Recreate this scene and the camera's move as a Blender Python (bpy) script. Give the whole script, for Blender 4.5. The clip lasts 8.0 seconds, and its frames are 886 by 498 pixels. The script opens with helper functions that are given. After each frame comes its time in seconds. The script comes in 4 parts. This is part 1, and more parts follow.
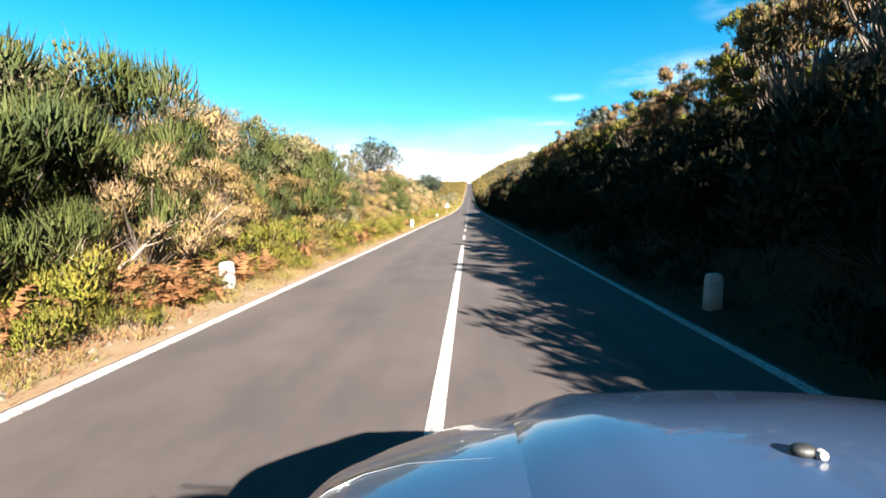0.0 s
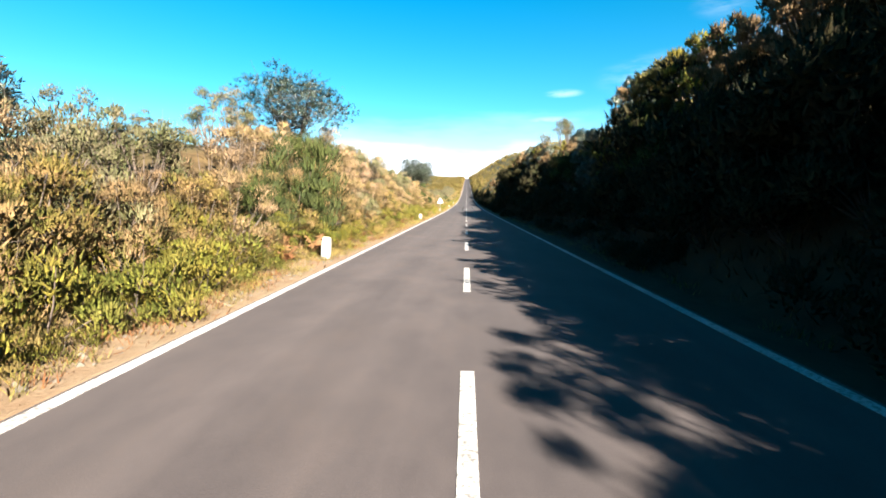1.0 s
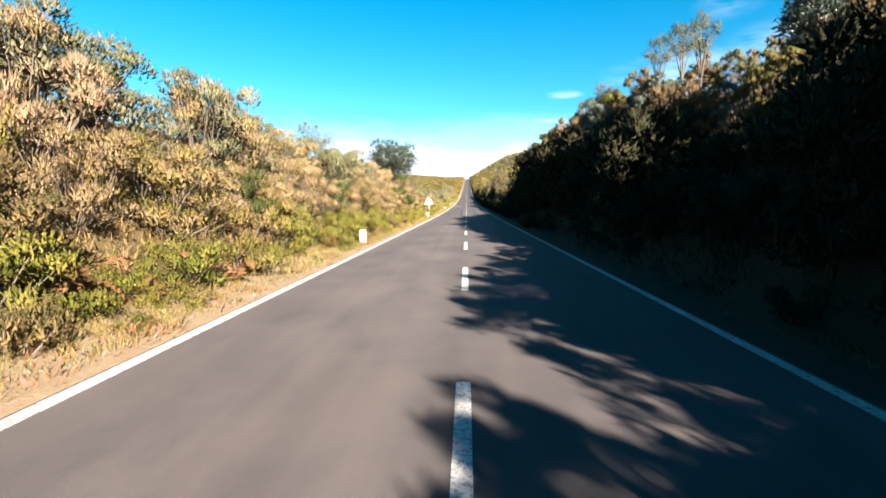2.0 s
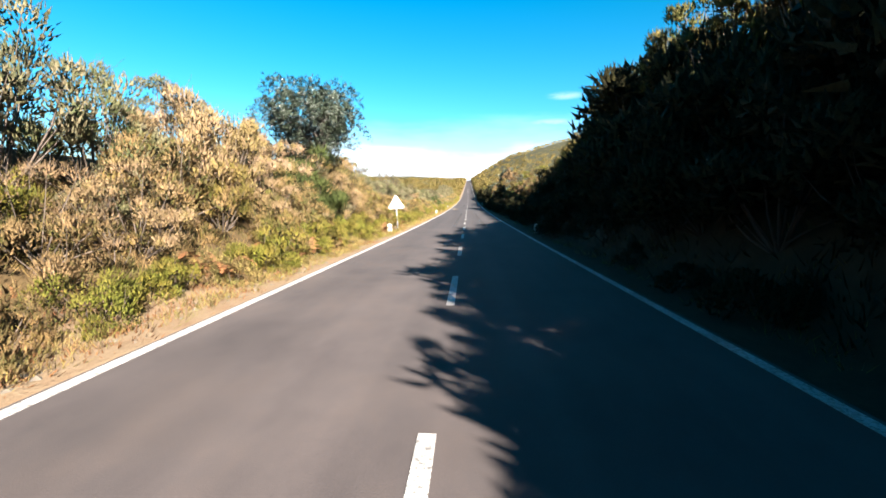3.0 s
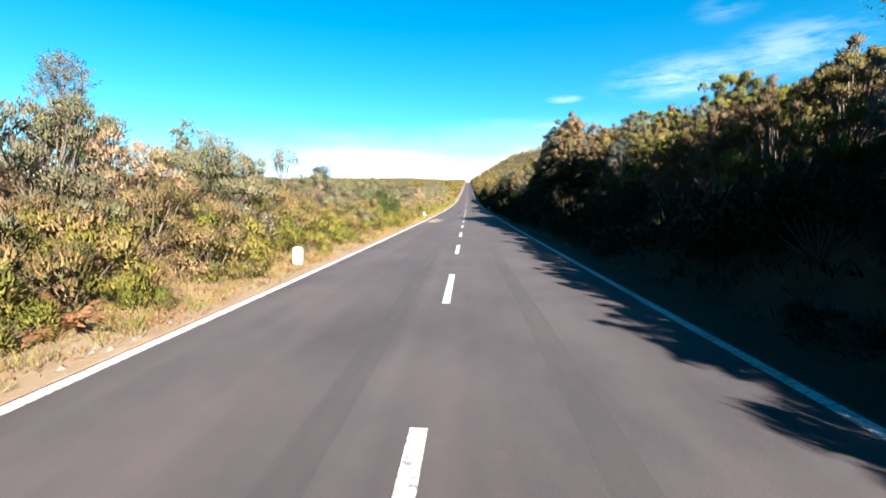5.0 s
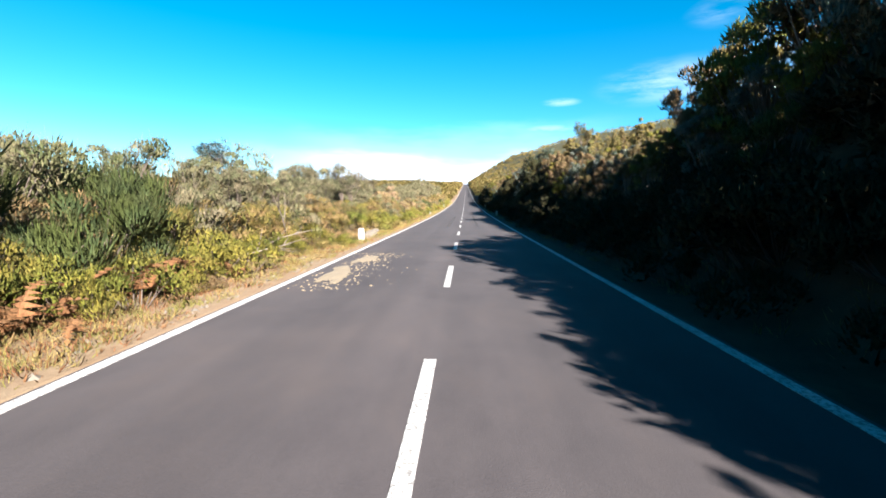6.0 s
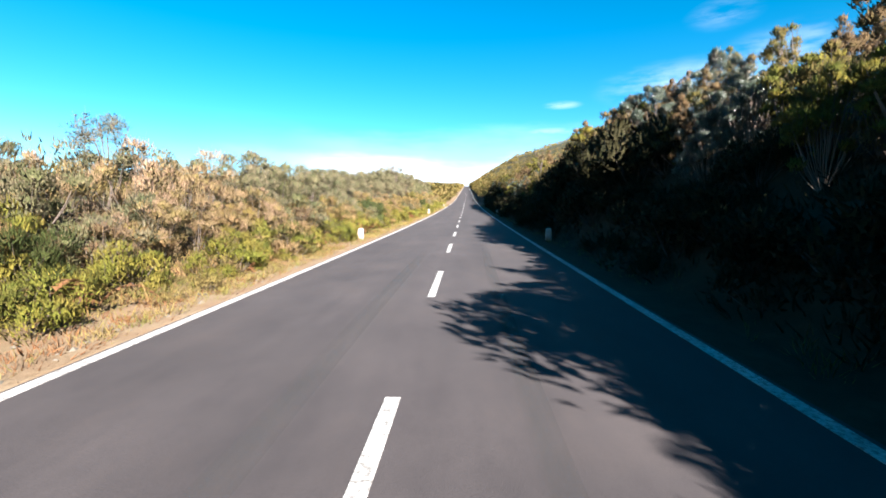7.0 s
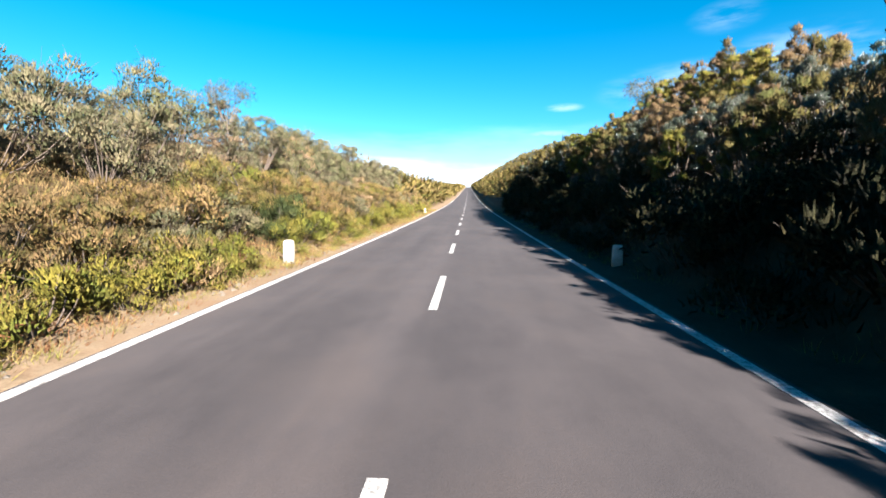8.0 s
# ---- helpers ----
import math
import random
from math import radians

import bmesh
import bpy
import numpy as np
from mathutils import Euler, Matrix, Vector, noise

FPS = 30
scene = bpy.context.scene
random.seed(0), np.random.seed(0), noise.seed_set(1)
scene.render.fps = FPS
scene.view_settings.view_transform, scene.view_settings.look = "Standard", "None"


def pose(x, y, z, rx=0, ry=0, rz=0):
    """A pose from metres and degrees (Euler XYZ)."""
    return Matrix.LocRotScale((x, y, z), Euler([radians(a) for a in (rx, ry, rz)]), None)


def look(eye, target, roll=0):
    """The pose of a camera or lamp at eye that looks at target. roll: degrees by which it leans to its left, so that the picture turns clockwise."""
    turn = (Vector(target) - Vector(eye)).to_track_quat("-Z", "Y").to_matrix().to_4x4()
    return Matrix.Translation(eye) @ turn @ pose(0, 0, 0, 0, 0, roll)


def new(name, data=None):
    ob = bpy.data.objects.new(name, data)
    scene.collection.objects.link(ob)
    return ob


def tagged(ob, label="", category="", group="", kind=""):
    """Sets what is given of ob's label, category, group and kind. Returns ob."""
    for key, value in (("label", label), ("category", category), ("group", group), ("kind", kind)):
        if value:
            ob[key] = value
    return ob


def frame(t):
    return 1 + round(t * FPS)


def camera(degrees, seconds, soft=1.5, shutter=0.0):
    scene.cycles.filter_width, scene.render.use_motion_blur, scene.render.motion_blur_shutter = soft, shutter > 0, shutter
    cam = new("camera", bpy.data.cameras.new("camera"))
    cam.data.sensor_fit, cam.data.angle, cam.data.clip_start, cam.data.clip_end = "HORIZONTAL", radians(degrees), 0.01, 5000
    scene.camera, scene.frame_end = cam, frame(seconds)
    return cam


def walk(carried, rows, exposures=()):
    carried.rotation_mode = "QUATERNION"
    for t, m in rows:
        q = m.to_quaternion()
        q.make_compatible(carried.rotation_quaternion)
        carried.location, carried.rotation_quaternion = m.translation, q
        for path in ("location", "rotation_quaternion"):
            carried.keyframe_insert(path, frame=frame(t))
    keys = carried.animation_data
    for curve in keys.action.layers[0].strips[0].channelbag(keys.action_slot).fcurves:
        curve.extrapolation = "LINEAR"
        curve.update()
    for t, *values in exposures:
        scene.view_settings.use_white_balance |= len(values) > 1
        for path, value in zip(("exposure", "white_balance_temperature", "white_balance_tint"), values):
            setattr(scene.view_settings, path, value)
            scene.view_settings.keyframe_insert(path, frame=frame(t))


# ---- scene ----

# ---- the road's line: y runs along the road, x across it, z is height ----
LANE = 2.76          # edge line from the centre line
PERIOD = 6.02        # dash and gap of the centre line
EYE = 1.363


def grade(y):
    """The road's slope at y."""
    return float(np.interp(y, (-60, 50, 100, 125, 172, 300, 730, 840, 1100, 4000), (0, 0, 0.014, 0.0165, 0.031, 0.066, 0.066, -0.05, -0.03, -0.01)))


GRADE_Y = np.arange(-4000.0, 4001.0, 2.0)
GRADE_Z = np.concatenate(([0.0], np.cumsum([2.0 * grade(y + 1.0) for y in GRADE_Y[:-1]])))
GRADE_Z -= np.interp(0.0, GRADE_Y, GRADE_Z)


def height(y):
    """The road's height at y."""
    return np.interp(y, GRADE_Y, GRADE_Z)


# ---- the camera and its drive ----
cam = camera(88.0, 8.0, soft=1.7)
# seconds, x, y, yaw, pitch to the road, roll
DRIVE = (
    (0.0, 0.192, -15.7, 3.229, -5.424, -0.583),
    (0.5, 0.112, -7.15, 3.119, -5.579, -0.640),
    (1.0, -0.034, 1.75, 2.905, -5.950, -0.815),
    (1.5, -0.109, 10.75, 2.846, -5.921, -1.243),
    (2.2, 0.05, 23.6, 2.95, -5.80, -0.85),
    (2.8, 0.17, 35.0, 3.07, -5.62, -0.60),
    (3.0, 0.226, 39.2, 3.162, -5.618, -0.474),
    (3.5, 0.385, 49.5, 3.423, -5.658, -0.332),
    (4.0, 0.443, 59.6, 3.201, -5.468, -0.364),
    (4.5, 0.394, 70.2, 3.208, -5.487, -0.289),
    (5.1, 0.27, 83.5, 3.05, -5.72, -0.40),
    (5.8, 0.25, 99.3, 2.90, -5.80, -0.37),
    (6.0, 0.293, 104.1, 2.790, -5.677, -0.388),
    (6.5, 0.382, 117.9, 2.908, -5.481, -0.342),
    (7.0, 0.505, 135.0, 2.946, -5.631, -0.334),
    (7.5, 0.550, 153.8, 2.997, -5.869, 0.096),
    (8.0, 0.424, 172.1, 3.125, -6.058, -0.565),
)
rows = []
for t, x, y, yaw, pitch, roll in DRIVE:
    rows.append((t, pose(x, y, float(height(y)) + EYE, 90 + pitch + math.degrees(grade(y)), roll, yaw)))
walk(cam, rows, ((0.0, 3.36, 6380, 10), (1.5, 3.34, 6380, 10), (4.0, 3.28, 6050, 12), (6.4, 3.22, 5830, 12), (8.0, 3.25, 5900, 12)))

# ---- sky and sun ----
SUN_UP = radians(27.5)
SUN_FROM = Vector((0.515, -0.857, 0)).normalized()
to_sun = Vector((SUN_FROM.x * math.cos(SUN_UP), SUN_FROM.y * math.cos(SUN_UP), math.sin(SUN_UP)))
world = bpy.data.worlds.new("sky")
scene.world = world
world.use_nodes = True
wt = world.node_tree
wt.nodes.clear()


def node(tree, kind, **values):
    n = tree.nodes.new(kind)
    for k, v in values.items():
        if k in n.inputs:
            n.inputs[k].default_value = v
    return n


def link(tree, a, b):
    tree.links.new(a, b)


def math_node(tree, op, a, b=None, clamp=False):
    n = tree.nodes.new("ShaderNodeMath")
    n.operation, n.use_clamp = op, clamp
    for i, v in enumerate((a, b)):
        if v is None:
            continue
        if isinstance(v, (int, float)):
            n.inputs[i].default_value = v
        else:
            tree.links.new(v, n.inputs[i])
    return n.outputs[0]


def ramp(tree, fac, stops, smooth=False):
    n = tree.nodes.new("ShaderNodeValToRGB")
    n.color_ramp.interpolation = "EASE" if smooth else "LINEAR"
    while len(n.color_ramp.elements) < len(stops):
        n.color_ramp.elements.new(0.5)
    for e, (p, c) in zip(n.color_ramp.elements, stops):
        e.position = p
        e.color = (*c, 1) if len(c) == 3 else c
    tree.links.new(fac, n.inputs[0])
    return n.outputs[0]


def mix(tree, fac, a, b, how="MIX"):
    n = tree.nodes.new("ShaderNodeMix")
    n.data_type, n.blend_type = "RGBA", how
    for i, v in ((0, fac), (6, a), (7, b)):
        if isinstance(v, (int, float)):
            n.inputs[i].default_value = v
        elif isinstance(v, tuple):
            n.inputs[i].default_value = (*v, 1) if len(v) == 3 else v
        else:
            tree.links.new(v, n.inputs[i])
    return n.outputs[2]


def make_sky():
    sky = wt.nodes.new("ShaderNodeTexSky")
    sky.sky_type, sky.sun_disc = "NISHITA", False
    sky.sun_elevation = SUN_UP
    sky.sun_rotation = math.atan2(SUN_FROM.x, SUN_FROM.y)
    sky.altitude, sky.air_density, sky.dust_density, sky.ozone_density = 1300, 1.0, 0.3, 2.0
    tint = node(wt, "ShaderNodeHueSaturation", Saturation=1.47, Hue=0.478, Value=0.45)
    link(wt, sky.outputs[0], tint.inputs["Color"])
    co = wt.nodes.new("ShaderNodeTexCoord")
    sep = wt.nodes.new("ShaderNodeSeparateXYZ")
    link(wt, co.outputs["Generated"], sep.inputs[0])
    # a low bank of cloud along the horizon, and thin wisps above it
    stretch = node(wt, "ShaderNodeMapping")
    stretch.inputs["Scale"].default_value = (1.0, 1.0, 4.5)
    link(wt, co.outputs["Generated"], stretch.inputs[0])
    big = node(wt, "ShaderNodeTexNoise", Scale=3.2, Detail=5.0, Roughness=0.55)
    link(wt, stretch.outputs[0], big.inputs["Vector"])
    edge = math_node(wt, "ADD", sep.outputs[2], math_node(wt, "MULTIPLY", math_node(wt, "SUBTRACT", big.outputs[0], 0.5), 0.12))
    bank = ramp(wt, edge, ((0.0, (1, 1, 1)), (0.10, (0.9, 0.9, 0.9)), (0.135, (0.22, 0.22, 0.22)), (0.19, (0, 0, 0))), True)
    ahead = ramp(wt, math_node(wt, "ABSOLUTE", math_node(wt, "ADD", sep.outputs[0], 0.03)), ((0.2, (1, 1, 1)), (0.36, (0.22, 0.22, 0.22)), (0.5, (0.03, 0.03, 0.03))), True)
    bank = math_node(wt, "MULTIPLY", bank, ahead)
    # thin wisps ahead, broken up by fine noise
    fine = node(wt, "ShaderNodeTexNoise", Scale=9.0, Detail=7.0, Roughness=0.62)
    link(wt, stretch.outputs[0], fine.inputs["Vector"])
    broken = ramp(wt, fine.outputs[0], ((0.36, (0, 0, 0)), (0.66, (1, 1, 1))), True)
    cover = bank
    for way, wide, high, thick in (((0.19, 0.957, 0.218), 0.045, 0.010, 0.5), ((0.172, 0.971, 0.167), 0.085, 0.012, 0.4), ((0.40, 0.88, 0.240), 0.17, 0.05, 0.42), ((0.53, 0.81, 0.262), 0.12, 0.06, 0.34), ((0.434, 0.834, 0.342), 0.06, 0.03, 0.16)):
        part_of = []
        for axis, size in ((0, wide), (2, high)):
            d = math_node(wt, "DIVIDE", math_node(wt, "SUBTRACT", sep.outputs[axis], way[axis]), size)
            part_of.append(math_node(wt, "MULTIPLY", d, d))
        near = math_node(wt, "SUBTRACT", 1.0, math_node(wt, "ADD", *part_of), True)
        near = math_node(wt, "MULTIPLY", near, math_node(wt, "GREATER_THAN", sep.outputs[1], 0.0))
        cover = math_node(wt, "MAXIMUM", cover, math_node(wt, "MULTIPLY", math_node(wt, "MULTIPLY", math_node(wt, "MULTIPLY", near, near), broken), thick))
    col = mix(wt, cover, tint.outputs[0], (3.3, 3.5, 3.75))
    bg = node(wt, "ShaderNodeBackground", Strength=0.052)
    link(wt, col, bg.inputs[0])
    out = wt.nodes.new("ShaderNodeOutputWorld")
    link(wt, bg.outputs[0], out.inputs[0])


make_sky()
sun_data = bpy.data.lights.new("sun", "SUN")
sun_data.energy, sun_data.angle, sun_data.color = 5.0, radians(0.53), (1.0, 0.90, 0.77)
sun = new("sun", sun_data)
sun.matrix_world = look(to_sun * 100, (0, 0, 0))


# ---- materials ----
def material(name):
    m = bpy.data.materials.new(name)
    m.use_nodes = True
    t = m.node_tree
    return m, t, t.nodes["Principled BSDF"]


def noise_tex(t, scale, detail=4.0, rough=0.55, stretch=(1, 1, 1), space="Object"):
    co = t.nodes.new("ShaderNodeTexCoord")
    mp = t.nodes.new("ShaderNodeMapping")
    mp.inputs["Scale"].default_value = stretch
    link(t, co.outputs[space], mp.inputs[0])
    n = node(t, "ShaderNodeTexNoise", Scale=scale, Detail=detail, Roughness=rough)
    link(t, mp.outputs[0], n.inputs["Vector"])
    return n.outputs[0]


def bump(t, bsdf, value, strength, distance):
    b = node(t, "ShaderNodeBump", Strength=strength, Distance=distance)
    link(t, value, b.inputs["Height"])
    link(t, b.outputs[0], bsdf.inputs["Normal"])


def make_asphalt():
    m, t, b = material("worn asphalt")
    grain = noise_tex(t, 90.0, 3.0, 0.7)
    patch = noise_tex(t, 0.5, 5.0, 0.6)
    track = noise_tex(t, 1.6, 3.0, 0.5, (0.861, 0.0104, 0.846))
    c = ramp(t, grain, ((0.3, (0.0272, 0.0222, 0.0199)), (0.62, (0.0521, 0.0428, 0.039)), (0.8, (0.0829, 0.0714, 0.0644))))
    c = mix(t, 0.5, c, ramp(t, track, ((0.34, (0.0219, 0.0179, 0.0166)), (0.5, (0.0413, 0.0338, 0.0301)), (0.66, (0.0694, 0.0563, 0.049)))))
    c = mix(t, 0.45, c, ramp(t, patch, ((0.3, (0.0282, 0.0235, 0.0215)), (0.7, (0.056, 0.0459, 0.0405)))))
    stain = noise_tex(t, 1.3, 6.0, 0.68, (1.0, 0.45, 1.0))
    c = mix(t, 1.0, c, ramp(t, stain, ((0.32, (0.80, 0.80, 0.82)), (0.5, (1.0, 1.0, 1.0)), (0.68, (1.16, 1.12, 1.07)))), "MULTIPLY")
    # the stretch further on was laid later and is darker
    place = t.nodes.new("ShaderNodeTexCoord")
    axes = t.nodes.new("ShaderNodeSeparateXYZ")
    link(t, place.outputs["Object"], axes.inputs[0])
    later = math_node(t, "MULTIPLY", math_node(t, "SUBTRACT", axes.outputs[1], 45.0), 0.03, True)
    c = mix(t, later, c, mix(t, 1.0, c, (0.74, 0.76, 0.79), "MULTIPLY"))
    c = mix(t, 1.0, c, (0.92, 0.92, 0.99), "MULTIPLY")
    link(t, c, b.inputs["Base Color"])
    b.inputs["Roughness"].default_value = 0.9
    b.inputs["Specular IOR Level"].default_value = 0.25
    bump(t, b, grain, 0.35, 0.006)
    return m


def make_paint():
    m, t, b = material("worn white road paint")
    chip = noise_tex(t, 26.0, 5.0, 0.7)
    dirt = noise_tex(t, 2.0, 4.0, 0.6)
    c = ramp(t, dirt, ((0.3, (0.20, 0.19, 0.175)), (0.7, (0.36, 0.35, 0.33))))
    c = mix(t, ramp(t, chip, ((0.46, (0, 0, 0)), (0.62, (0.9, 0.9, 0.9)))), c, (0.07, 0.062, 0.057))
    link(t, c, b.inputs["Base Color"])
    b.inputs["Roughness"].default_value = 0.7
    bump(t, b, chip, 0.2, 0.003)
    return m


def make_soil():
    m, t, b = material("scrubland soil")
    big = noise_tex(t, 0.35, 6.0, 0.6)
    mid = noise_tex(t, 3.0, 5.0, 0.65)
    grit = noise_tex(t, 38.0, 4.0, 0.7)
    c = ramp(t, big, ((0.35, (0.118, 0.0632, 0.0312)), (0.5, (0.138, 0.0933, 0.0542)), (0.66, (0.102, 0.0667, 0.0329))))
    c = mix(t, 0.5, c, ramp(t, mid, ((0.32, (0.118, 0.0567, 0.0264)), (0.5, (0.152, 0.0969, 0.0542)), (0.7, (0.185, 0.143, 0.0923)))))
    c = mix(t, 0.35, c, ramp(t, grit, ((0.3, (0.0395, 0.0283, 0.0165)), (0.7, (0.159, 0.13, 0.0888)))))
    # heath litter away from the road; the hedge's side is painted darker for shade
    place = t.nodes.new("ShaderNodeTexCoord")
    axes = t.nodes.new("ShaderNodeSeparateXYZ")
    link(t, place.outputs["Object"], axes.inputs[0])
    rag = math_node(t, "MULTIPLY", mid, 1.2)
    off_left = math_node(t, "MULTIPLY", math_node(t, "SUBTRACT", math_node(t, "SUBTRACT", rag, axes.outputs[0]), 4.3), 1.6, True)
    right_shade = math_node(t, "MULTIPLY", math_node(t, "SUBTRACT", math_node(t, "ADD", rag, axes.outputs[0]), 2.9), 4.0, True)
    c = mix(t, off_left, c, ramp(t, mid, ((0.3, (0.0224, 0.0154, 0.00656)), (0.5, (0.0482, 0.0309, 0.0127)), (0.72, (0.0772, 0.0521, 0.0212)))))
    c = mix(t, right_shade, c, ramp(t, mid, ((0.3, (0.0139, 0.0112, 0.00656)), (0.55, (0.0224, 0.0178, 0.00964)), (0.75, (0.0367, 0.0282, 0.0154)))))
    # low heath covers the open slopes
    side = math_node(t, "ABSOLUTE", axes.outputs[0])
    cover = math_node(t, "MULTIPLY", math_node(t, "SUBTRACT", math_node(t, "ADD", side, math_node(t, "MULTIPLY", big, 5.0)), 10.5), 0.45, True)
    tuft = noise_tex(t, 1.1, 6.0, 0.7)
    c = mix(t, math_node(t, "MULTIPLY", cover, 0.92), c, ramp(t, tuft, ((0.34, (0.0131, 0.0139, 0.0054)), (0.48, (0.0316, 0.0309, 0.0116)), (0.58, (0.0482, 0.0417, 0.0162)), (0.7, (0.0617, 0.0482, 0.0232)))))
    link(t, c, b.inputs["Base Color"])
    b.inputs["Roughness"].default_value = 0.95
    b.inputs["Specular IOR Level"].default_value = 0.15
    bump(t, b, mix(t, 0.4, mid, grit), 0.7, 0.05)
    return m


def make_leaf(name, stops, dry, through_light=0.2, rough=0.7, gloss=0.12):
    """Foliage: its hue changes from plant to plant, from tuft to tuft and a little from leaf to leaf."""
    m, t, b = material(name)
    plant = t.nodes.new("ShaderNodeObjectInfo")
    leaf = t.nodes.new("ShaderNodeNewGeometry")
    tuft = noise_tex(t, 2.1, 1.0)
    hue = math_node(t, "ADD", math_node(t, "MULTIPLY", plant.outputs["Random"], 0.75), math_node(t, "MULTIPLY", math_node(t, "SUBTRACT", tuft, 0.36), 1.6), True)
    c = ramp(t, hue, stops, True)
    old = math_node(t, "MULTIPLY", math_node(t, "SUBTRACT", noise_tex(t, 1.7, 2.0, 0.55, (1, 1, 1.4)), 0.47), 5.0, True)
    c = mix(t, math_node(t, "MULTIPLY", old, 0.45), c, dry)
    c = mix(t, math_node(t, "MULTIPLY", math_node(t, "GREATER_THAN", leaf.outputs["Random Per Island"], 0.9), 0.3), c, dry)
    c = mix(t, 1.0, c, ramp(t, leaf.outputs["Random Per Island"], ((0.0, (0.82, 0.82, 0.82)), (0.5, (1.0, 1.0, 1.0)), (1.0, (1.18, 1.17, 1.14)))), "MULTIPLY")
    sprig = noise_tex(t, 30.0, 4.0, 0.75, (1, 1, 0.5))
    c = mix(t, 1.0, c, ramp(t, sprig, ((0.36, (0.62, 0.63, 0.60)), (0.5, (1.0, 0.99, 0.97)), (0.64, (1.28, 1.25, 1.2)))), "MULTIPLY")
    bump(t, b, sprig, 0.9, 0.05)
    link(t, c, b.inputs["Base Color"])
    b.inputs["Roughness"].default_value = rough
    b.inputs["Specular IOR Level"].default_value = gloss
    tr = t.nodes.new("ShaderNodeBsdfTranslucent")
    link(t, c, tr.inputs[0])
    ms = t.nodes.new("ShaderNodeMixShader")
    ms.inputs[0].default_value = through_light
    link(t, b.outputs[0], ms.inputs[1])
    link(t, tr.outputs[0], ms.inputs[2])
    link(t, ms.outputs[0], t.nodes["Material Output"].inputs[0])
    return m


def make_plain(name, a, b_col, scale, rough=0.8, relief=0.3, depth=0.01, metal=0.0):
    m, t, b = material(name)
    n = noise_tex(t, scale, 5.0, 0.6)
    c = mix(t, 0.5, ramp(t, n, ((0.3, a), (0.7, b_col))), ramp(t, noise_tex(t, scale * 7, 4.0, 0.65), ((0.3, a), (0.7, b_col))))
    link(t, c, b.inputs["Base Color"])
    b.inputs["Roughness"].default_value = rough
    b.inputs["Metallic"].default_value = metal
    bump(t, b, n, relief, depth)
    return m


ASPHALT = make_asphalt()
PAINT = make_paint()
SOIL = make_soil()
HEATH = make_leaf("heath foliage", ((0.0, (0.06182, 0.06773, 0.01847)), (0.2, (0.1257, 0.1179, 0.02696)), (0.4, (0.2035, 0.1533, 0.04293)), (0.6, (0.2315, 0.1496, 0.06752)), (0.78, (0.08243, 0.08281, 0.02334)), (1.0, (0.2188, 0.1496, 0.07126))), (0.2709, 0.1767, 0.09585), 0.42)
PALEHEATH = make_leaf("pale heath foliage", ((0.0, (0.07002, 0.08373, 0.03365)), (0.3, (0.136, 0.1371, 0.06084)), (0.6, (0.1824, 0.1552, 0.08928)), (0.8, (0.08645, 0.09766, 0.04532)), (1.0, (0.1688, 0.1439, 0.08543))), (0.1983, 0.162, 0.1088), 0.42)
# leaf colour darkened to carry the hedge's shade; the sunlit rows take GOLDHEATH
SHADEHEATH = make_leaf("tree heath foliage", ((0.0, (0.0139, 0.0154, 0.00471)), (0.5, (0.0195, 0.0173, 0.00563)), (1.0, (0.0113, 0.0147, 0.00506))), (0.0268, 0.0199, 0.0107), 0.10, 0.75, 0.1)
GOLDHEATH = make_leaf("golden tree heath foliage", ((0.0, (0.08296, 0.08418, 0.02196)), (0.5, (0.1366, 0.1074, 0.03172)), (1.0, (0.08052, 0.08784, 0.02562))), (0.1684, 0.1171, 0.05246), 0.34)
BROOM = make_leaf("broom foliage", ((0.0, (0.03388, 0.0458, 0.0144)), (0.5, (0.04704, 0.05755, 0.01656)), (1.0, (0.03388, 0.04792, 0.01992))), (0.06398, 0.06613, 0.02652), 0.2, 0.8, 0.05)
YELLOW = make_leaf("yellow-green foliage", ((0.0, (0.06912, 0.07992, 0.01404)), (0.35, (0.1274, 0.1307, 0.02052)), (0.7, (0.1674, 0.1415, 0.02376)), (1.0, (0.09504, 0.1048, 0.01836))), (0.1858, 0.1361, 0.04104), 0.34)
LAUREL = make_leaf("laurel foliage", ((0.0, (0.026, 0.038, 0.022)), (1.0, (0.036, 0.047, 0.029))), (0.055, 0.065, 0.045), 0.2, 0.32, 0.5)
GRASS = make_leaf("dry verge grass", ((0.0, (0.1551, 0.121, 0.0352)), (0.5, (0.1881, 0.1375, 0.04796)), (1.0, (0.1144, 0.11, 0.02244))), (0.2024, 0.1485, 0.07029))
FERN = make_leaf("rusty dead bracken", ((0.0, (0.1253, 0.05409, 0.02204)), (1.0, (0.1354, 0.06871, 0.02935))), (0.1498, 0.09288, 0.04873))
RUSTHEATH = make_leaf("rust-brown heath foliage", ((0.0, (0.1127, 0.0713, 0.0322)), (0.5, (0.1472, 0.0966, 0.0483)), (1.0, (0.0989, 0.0782, 0.0299))), (0.1725, 0.115, 0.0667), 0.34)
STRAW = make_leaf("dry pinkish heath foliage", ((0.0, (0.2035, 0.1483, 0.0649)), (0.4, (0.2798, 0.1916, 0.1061)), (0.7, (0.2417, 0.1854, 0.06864)), (1.0, (0.3053, 0.2039, 0.131))), (0.3307, 0.2348, 0.156), 0.42)
DRY = make_leaf("dead brown leaves", ((0.0, (0.139, 0.088, 0.044)), (1.0, (0.167, 0.113, 0.0648))), (0.194, 0.139, 0.088))
